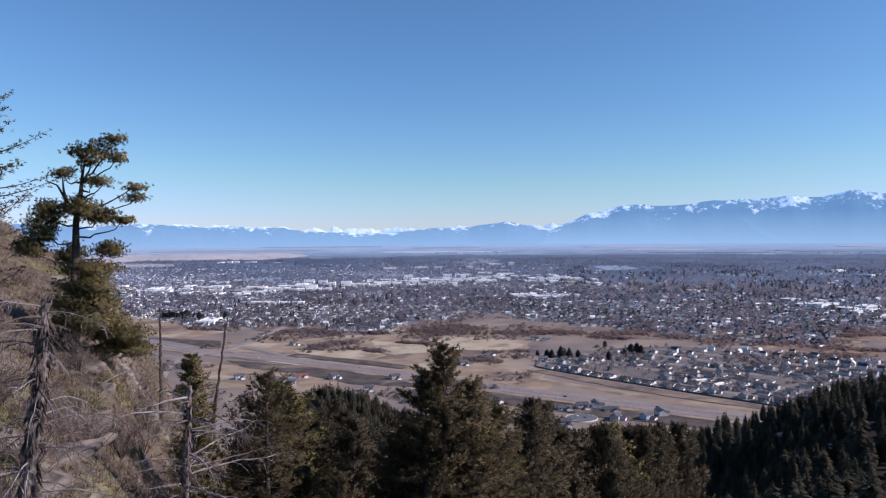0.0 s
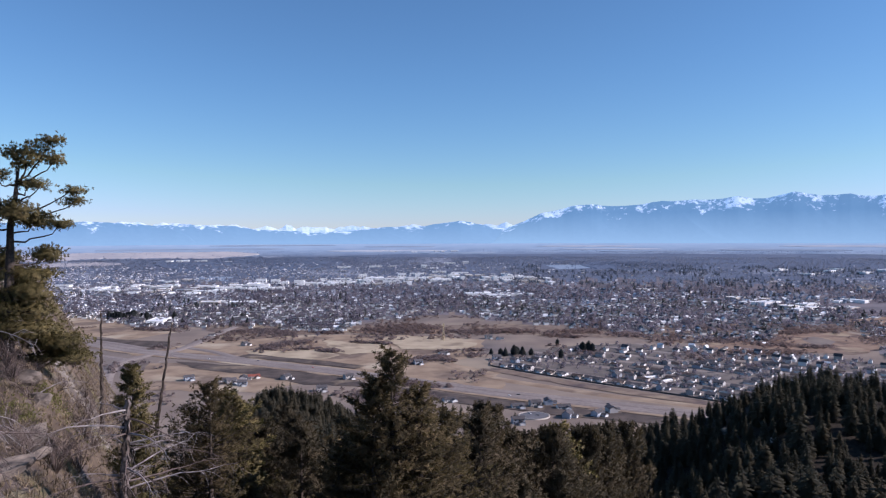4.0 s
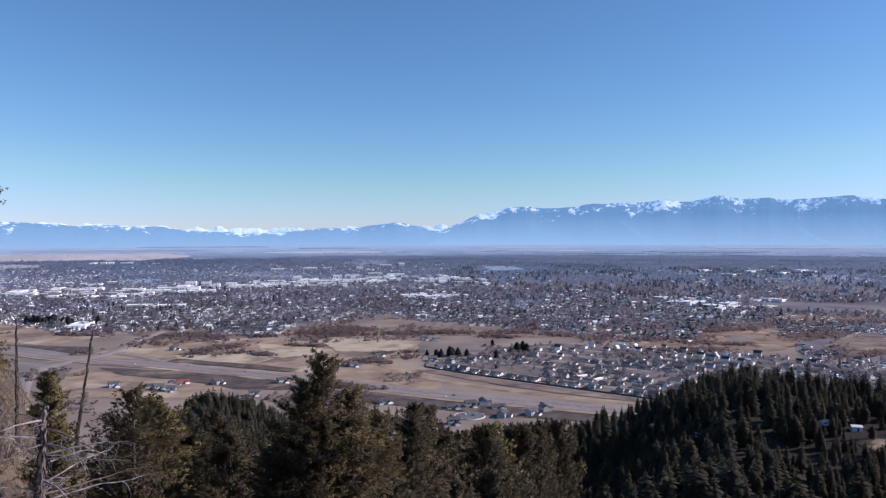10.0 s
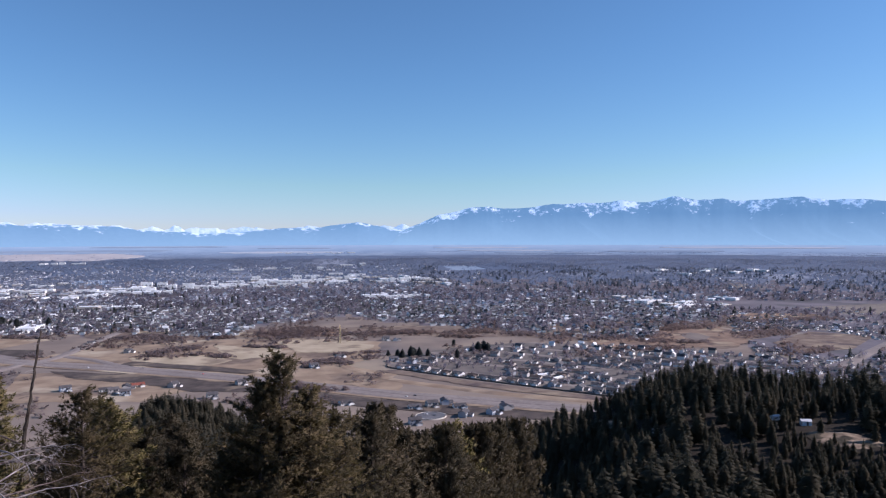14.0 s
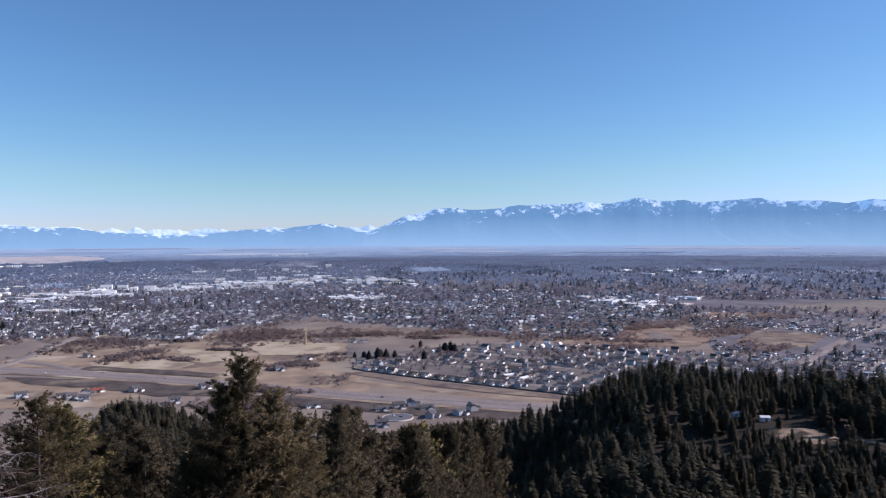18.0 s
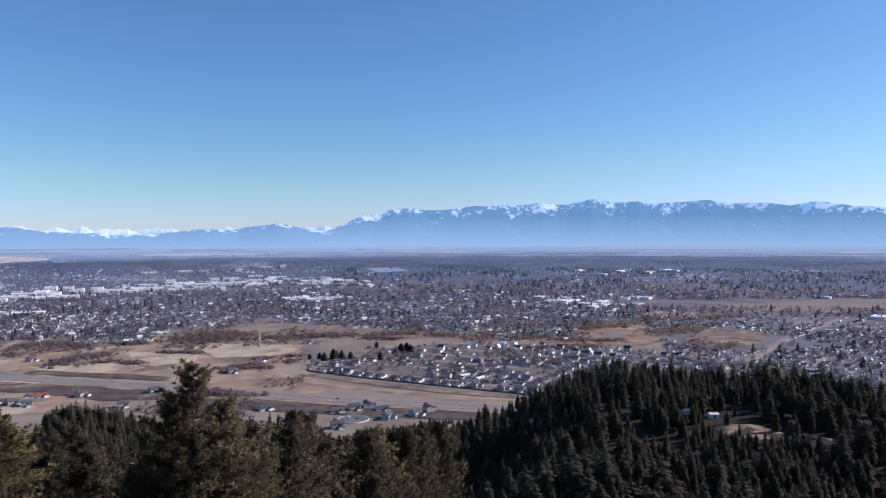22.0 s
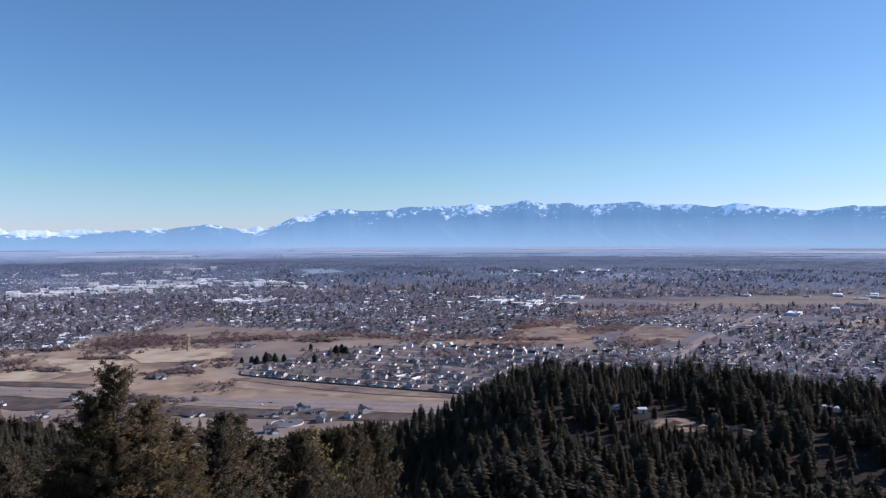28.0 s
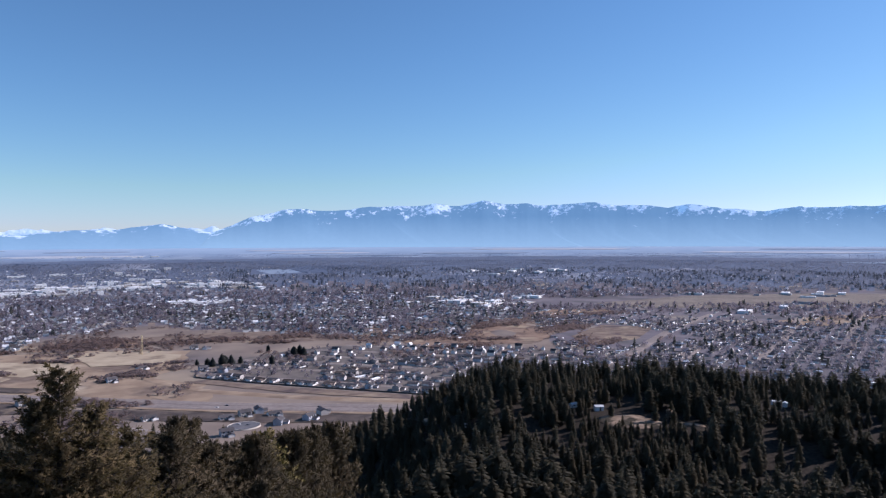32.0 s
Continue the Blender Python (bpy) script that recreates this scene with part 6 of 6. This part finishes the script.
# the clearings in the forest
laid_patch("clearing", 40.9, 396, 17, 12, M["clearing"], "bare tan clearing in the conifer forest", 81)
laid_patch("clearing", 23.3, 464, 11, 9, M["clearing"], "small tan clearing in the conifer forest", 82)
laid_patch("forest_track", 30.2, 394, 14, 2.2, M["clearing"], "pale earth track between the conifers", 83, "track")
laid_patch("forest_track", 45.2, 398, 8, 2.5, M["clearing"], "pale earth track between the conifers", 84, "track")
laid_patch("clearing", 47.8, 399, 7, 4, M["clearing"], "small tan clearing in the conifer forest", 85)


def at_polar(az, r):
    return r * math.sin(radians(az)), r * math.cos(radians(az))


# low white buildings and parked trailers at the edges of the clearings
for az, r, w, d, yaw in ((36.4, 418, 5.0, 2.6, 12), (51.3, 452, 5.0, 2.6, -28), (51.9, 449, 3.5, 2.4, 30), (27.7, 402, 4.5, 2.4, -20)):
    x, y = at_polar(az, r)
    (wv, wf), (rv, rf) = gable(w, d, 2.3, 0.5, 0.15, 0.1)
    trailer = tagged(new("trailer"), "small white trailer parked among the conifers", "trailer")
    trailer.matrix_basis = pose(x, y, on_ground(x, y), 0, 0, yaw)
    part("body", clean("body", wv, wf, M["wall_white"]), trailer)
    part("roof", clean("roof", rv, rf, M["roof_pale"]), trailer)
    part("window", clean("window", *box(-w * 0.3, w * 0.1, -0.05, 0.02, 1.1, 1.7), M["glass"]), trailer, at=Matrix.Translation((0, -d / 2, 0)))
shed = tagged(new("shed"), "small white shed at the edge of the clearing", "shed")
x, y = at_polar(38.4, 415)
shed.matrix_basis = pose(x, y, on_ground(x, y) - 0.1, 0, 0, -20)
(wv, wf), (rv, rf) = gable(5.0, 3.2, 2.3, 0.8, 0.25)
part("wall", clean("wall", wv, wf, M["wall_white"]), shed)
part("roof", clean("roof", rv, rf, M["roof_pale"]), shed)
part("door", clean("door", *box(-0.5, 0.5, -0.06, 0.02, 0.1, 2.1), M["fence"]), shed, at=Matrix.Translation((0.5, -1.6, 0)))


def tan_tree(x, y, tall, seed):
    """A bare tree that keeps its dry tan leaves: limbs, and a ragged open crown of leaf clumps."""
    rg = np.random.default_rng(seed)
    root = tagged(new("tan_tree"), "leafless-looking tree holding dry tan leaves among the conifers", "tree")
    root.matrix_basis = pose(x, y, on_ground(x, y) - 0.2)
    part("trunk", mesh_of("trunk", *tube([(0, 0, 0), (0.1, 0, tall * 0.5), (0, 0.1, tall * 0.95)], [0.2, 0.13, 0.03], 7), M["bark"], None, True), root)
    heads = []
    for _ in range(16):
        z, a = rg.uniform(0.3, 0.92) * tall, rg.uniform(0, 6.28)
        ln = rg.uniform(0.12, 0.24) * tall * (1.25 - 0.8 * z / tall)
        end = np.array([math.cos(a) * ln, math.sin(a) * ln, z + 0.35 * ln])
        part("limb", mesh_of("limb", *tube([(0, 0, z), end * (0.5, 0.5, 0) + (0, 0, z + 0.1 * ln), end], [0.06, 0.04, 0.015], 4), M["bark"]), root)
        heads.append(end + rg.normal(0, 0.45, (26, 3)))
    c = np.concatenate(heads)
    way = c * (1, 1, 0) + (0, 0, 0.5)
    nv, nf = slivers(rg, c, way, 6, 0.42, 0.10, 0.9)
    lay = np.repeat(way, 24, 0)
    part("crown", rounded(mesh_of("crown", nv, facing(nv, nf, lay), M["dry_leaf"], None, True), lay), root)


for az, r, tall in ((28.0, 442, 15), (43.8, 405, 6), (33.9, 300, 9)):
    tan_tree(*at_polar(az, r), tall, int(r))

# strips of brush along ditches and creeks: end points, width, plants
rg = np.random.default_rng(91)
for name, mat, label, strips in (
        ("ditch_brush", "willow", "purple-grey leafless brush along the ditches", (((-366, 1462), (-322, 1500), 16, 170), ((-322, 1500), (-245, 1423), 18, 260), ((-270, 1262), (-200, 1325), 13, 190), ((-165, 1222), (-108, 1212), 9, 110), ((-150, 1345), (-50, 1290), 7, 90),
         ((-290, 1238), (-160, 1246), 5, 70), ((0, 1120), (100, 1157), 12, 230), ((60, 1110), (-20, 1085), 8, 60), ((-60, 985), (60, 900), 9, 150), ((20, 850), (-70, 880), 22, 260), ((130, 1215), (30, 1190), 9, 90), ((560, 1290), (700, 1310), 22, 330), ((848, 1248), (985, 1310), 24, 330), ((600, 1255), (720, 1180), 14, 160),
         ((930, 1460), (1250, 1470), 26, 420), ((700, 1440), (900, 1470), 26, 300), ((380, 1400), (520, 1330), 18, 220), ((1070, 1190), (830, 1035), 6, 120), ((-640, 1560), (-480, 1490), 12, 160), ((60, 1450), (210, 1420), 10, 120), ((-420, 1560), (-320, 1620), 14, 160))),
        ("rust_brush", "brush", "rust-brown leafless brush along the marsh", (((-90, 1475), (65, 1440), 26, 420), ((-20, 1540), (60, 1500), 30, 260), ((123, 1441), (245, 1450), 22, 330), ((227, 1428), (382, 1426), 16, 230), ((560, 1150), (760, 1140), 14, 220), ((250, 1390), (380, 1330), 12, 160), ((640, 1350), (880, 1400), 16, 220), ((-60, 1420), (-200, 1450), 10, 120)))):
    xs, ys = [], []
    for (x0, y0), (x1, y1), w, n in strips:
        n = int(n * 1.6)
        heads = rg.uniform(0, 1, max(2, n // 70))          # mounds along the strip
        t = rg.choice(heads, n) + rg.normal(0, 0.085, n)
        xs.append(x0 + (x1 - x0) * t + rg.normal(0, w * 0.75, n) + 6 * np.sin(t * 9)); ys.append(y0 + (y1 - y0) * t + rg.normal(0, w * 0.75, n))
    xs, ys = np.concatenate(xs), np.concatenate(ys)
    crowd(name, (xs, ys), rg.triangular(1.6, 2.6, 6.5, len(xs)), TWIGGY, M[mat], label, "brush", 8, 0.3, 1.9)

x, y, r, az = sector(3600, 940, 1800, 31, 66, rng)
keep = (r > town_edge(az)) & clear_of(x, y, r, az)
crowd("street_trees", (x[keep], y[keep]), rng.uniform(3, 8, keep.sum()), TWIGGY, M["hazed_street_tree"], "small leafless trees along the crowded streets, blue haze in their colour", "trees", 12)
for pts in ([(705, 858), (825, 946), (978, 1058), (1190, 1201), (1420, 1330)], [(950, 790), (1130, 900), (1330, 1030), (1560, 1180)], [(1100, 740), (1300, 870), (1500, 1000), (1800, 1180)], [(820, 840), (1000, 960), (1200, 1090)]):
    road("street", pts, 4.2, "straight grey street through the crowded neighbourhood", 0.8)

# conifers and roofs mixed between the airfield and the far woods
rg = np.random.default_rng(97)
x, y, r, az = sector(5200, 2500, 4700, 8, 72, rg)
keep = (rg.uniform(0, 1, len(x)) < cloud(x * 1.3, y * 1.3, 73) ** 1.5) & clear_of(x, y, r, az)
crowd("plain_conifers", (x[keep], y[keep]), rg.uniform(9, 19, keep.sum()), SPIKY, M["hazed_plain_fir"], "dark conifers between the outlying houses, some blue haze in their colour", "trees", 51, 0.0, 1.25)
x, y, r, az = sector(720, 2450, 4100, 27, 70, rg)
keep = (rg.uniform(0, 1, len(x)) < cloud(x * 2, y * 2, 75)) & clear_of(x, y, r, az)
p, sc = drawn_in(np.c_[x, y, height(x, y)][keep])
w = sc * rg.uniform(9, 22, len(p))
size = np.c_[w, w * rg.uniform(0.5, 0.9, len(p)), sc * rg.uniform(11, 18, len(p))]
turn = rg.choice((0.1, 0.53, 1.67, 2.1), len(p))
v, f, mi = joined([scatter(*hw, p, turn, size), scatter(*hr, p, turn, size)])
me = bpy.data.meshes.new("outlying_houses")
me.from_pydata(v.tolist(), [], [tuple(dict.fromkeys(q)) for q in f.tolist()])
for nm in ("hazed_wall", "hazed_roof"):
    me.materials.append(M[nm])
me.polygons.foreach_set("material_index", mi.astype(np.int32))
tagged(new("outlying_houses", me), "scattered houses and barns beyond the airfield, haze in their colour", "houses", kind="stuff")

# denser conifer woods far out on the plain
rg = np.random.default_rng(95)
for k, (a0, a1, r0, r1, n) in enumerate(((-19, -4, 4250, 7500, 2600), (12.5, 22.5, 4100, 5500, 1500), (26, 64, 4500, 7100, 3000))):
    x, y, r, az = sector(n, r0, r1, a0, a1, rg)
    mid, half = (r0 + r1) / 2, (r1 - r0) / 2
    fade = np.exp(-2.2 * (((az - (a0 + a1) / 2) / ((a1 - a0) / 2)) ** 2 + ((r - mid) / half) ** 2))
    keep = rg.uniform(0, 1, n) < fade * (0.7 + 0.6 * cloud(x, y, 60 + k))
    crowd("far_conifers", (x[keep], y[keep]), rg.uniform(6, 11, keep.sum()), SPIKY + SPARSE, M["hazed_fir"], "belt of far conifer wood on the plain, haze in its colour", "trees", 40 + k, 0.0, 2.2)

# ---- the bare slope beside the camera ----
def slope_spots(n, rng, a0=-38, a1=-15.5, r0=17, r1=100):
    az, r = rng.uniform(a0, a1, n), rng.uniform(r0, r1, n)
    x, y = r * np.sin(np.radians(az)), r * np.cos(np.radians(az))
    return x, y, height(x, y), r


def shrub_form(seed, tall=1.4, stems=22):
    rng = np.random.default_rng(seed)
    forms = []
    for _ in range(stems):
        a, o = rng.uniform(0, 6.28), rng.uniform(0.2, 0.9)
        top = np.array([np.cos(a) * o, np.sin(a) * o, rng.uniform(0.5, 1.0) * 1.0]) * tall
        mid = top * (0.45, 0.45, 0.6) + rng.normal(0, 0.06, 3)
        forms.append(tube([(0, 0, -0.1), mid, top], [0.022, 0.014, 0.004], 3))
        for _ in range(5):
            k = rng.uniform(0.3, 0.95)
            b = mid + (top - mid) * k
            d = rng.normal(0, 0.22, 3) * tall + (0, 0, 0.12)
            forms.append(tube([b, b + d * 0.5 + rng.normal(0, 0.03, 3), b + d], [0.009, 0.007, 0.003], 3))
    v, f, _ = joined(forms)
    return v, f


def rock_mesh(seed):
    bm = bmesh.new()
    bmesh.ops.create_icosphere(bm, subdivisions=4, radius=1.0)
    rng = random.Random(seed)
    cuts = [(Vector((rng.gauss(0, 1), rng.gauss(0, 1), rng.gauss(0, 1))).normalized(), rng.uniform(0.55, 0.85)) for _ in range(11)]
    for v in bm.verts:
        for d, k in cuts:
            over = v.co.dot(d) - k
            if over > 0:
                v.co -= d * over
        v.co += v.co * (0.08 * noise.noise(v.co * 2.5 + Vector((seed, 0, 0))) + 0.05 * noise.noise(v.co * 7) + 0.025 * noise.noise(v.co * 17))
    me = bpy.data.meshes.new("rock")
    bm.to_mesh(me); bm.free()
    me.materials.append(M["rock"])
    return me


rng = np.random.default_rng(51)
shrubs = [mesh_of("bare_shrub", *shrub_form(500 + k), M["twig"]) for k in range(5)]
x, y, z, r = slope_spots(165, rng, -38, -15.5, 17, 66)
for k in range(len(x)):
    if np.hypot(x[k], y[k]) < 19:
        continue
    ob = new("bare_shrub", shrubs[k % 5])
    ob.matrix_basis = pose(x[k], y[k], z[k], 0, 0, rng.uniform(0, 360)) @ Matrix.Scale(rng.uniform(0.5, 1.25), 4)
    tagged(ob, "grey leafless shrub on the dry slope", "shrub", "shrubs on the bare slope")
rocks = [rock_mesh(600 + k) for k in range(5)]
x, y, z, r = slope_spots(46, rng)
for k in range(len(x)):
    s = rng.uniform(0.25, 1.3) * (0.7 if k % 4 else 0.9)
    ob = new("rock", rocks[k % 5])
    ob.matrix_basis = pose(x[k], y[k], z[k] - 0.05 * s, rng.uniform(-12, 12), 0, rng.uniform(0, 360)) @ Matrix.Diagonal((s, s * 0.8, s * 0.6, 1))
    tagged(ob, "pale angular rock in the dry grass", "rock", "rocks on the bare slope")
# dry grass and moss
for name, count, mat, tall, label, seed in (("dry_grass", 9000, "grass", 0.35, "tufts of dry straw-coloured grass", 61), ("green_moss", 700, "moss", 0.22, "patches of green moss and new grass", 62)):
    rg = np.random.default_rng(seed)
    x, y, z, r = slope_spots(count, rg)
    if mat == "moss":
        keep = cloud(x * 20, y * 20, 71) > 0.62
        x, y, z = x[keep], y[keep], z[keep]
    v, f = slivers(rg, np.c_[x, y, z], np.tile((0.0, 0.0, 1.2), (len(x), 1)), 10, tall, 0.014, 0.6)
    tagged(new(name, mesh_of(name, v, f, M[mat])), label, "grass", kind="stuff")

# the pale ledge, and outcrops on the slope
for k, (x, y, yaw, size, lb) in enumerate(((-16.6, 27.6, 22, (0.8, 2.2, 0.55), "pale rock ledge running down the slope"), (-18.0, 32.2, 25, (0.7, 1.9, 0.6), "pale rock ledge running down the slope"),
                                           (-15.4, 24.6, 15, (1.0, 1.4, 0.6), "broken pale rock at the foot of a ledge"), (-17.0, 31.5, 60, (1.1, 0.9, 0.35), "grey outcrop of weathered rock"),
                                           # the overhang is added to cast shade under the old fir
                                           (-20.8, 39.4, 40, (1.1, 0.8, 0.6), "grey outcrop of weathered rock"), (-22.6, 40.6, 10, (1.5, 0.8, 0.7), "rock overhang added to shade the hollow under the old fir"))):
    ob = new("rock_ledge", rocks[k % 5])
    ob.matrix_basis = pose(x, y, on_ground(x, y) - 0.1, 8, -6, -yaw) @ Matrix.Diagonal((*size, 1))
    tagged(ob, lb, "rock")
# branches that came down from the dead trees
def fallen(seed, ln):
    rng = np.random.default_rng(seed)
    q = np.linspace(0, 1, 9)
    p = np.c_[q * ln, 0.25 * ln * np.sin(q * 2.2) * rng.uniform(-1, 1) + np.cumsum(rng.normal(0, 0.03, 9)), 0.12 + 0.35 * np.sin(q * np.pi) * rng.uniform(0.2, 1)]
    forms = [tube(p, np.linspace(0.035, 0.008, 9), 5)]
    v, f, _ = joined(forms)
    return v, f


rg = np.random.default_rng(64)
branches = [mesh_of("fallen_branch", *fallen(700 + k, 2.6), M["deadwood" if k % 2 else "twig"]) for k in range(6)]
x, y, z, r = slope_spots(70, rg, -37, -17, 22, 60)
for k in range(len(x)):
    ob = new("fallen_branch", branches[k % 6])
    ob.matrix_basis = pose(x[k], y[k], z[k], 0, 0, rg.uniform(0, 360)) @ Matrix.Scale(rg.uniform(0.5, 1.3), 4)
    tagged(ob, "bare dead branch lying on the dry slope", "branch", "fallen branches on the slope")
# fine dead twigs strewn over the ground
x, y, z, r = slope_spots(5000, rg)
v, f = slivers(rg, np.c_[x, y, z + 0.08], np.c_[rg.normal(0, 1, (len(x), 2)), rg.uniform(-0.1, 0.5, len(x))], 2, 0.55, 0.012, 0.3)
tagged(new("twig_litter", mesh_of("twig_litter", v, f, M["twig"])), "fine dead twigs strewn over the slope", "twigs", kind="stuff")
# mossy spots and low green plants
for n, (cx, cy, w) in enumerate(((-19.2, 28.6, 1.1), (-21.5, 42.0, 1.3), (-16.0, 24.2, 0.8), (-20.2, 36.0, 0.9))):
    x, y = rg.normal(cx, w * 0.6, 500), rg.normal(cy, w, 500)
    v, f = slivers(rg, np.c_[x, y, height(x, y)], np.tile((0.0, 0.0, 0.8), (500, 1)), 8, 0.14, 0.02, 0.7)
    tagged(new("moss_patch", mesh_of("moss_patch", v, f, M["moss"])), "yellow-green mossy patch on the slope", "moss", kind="stuff")
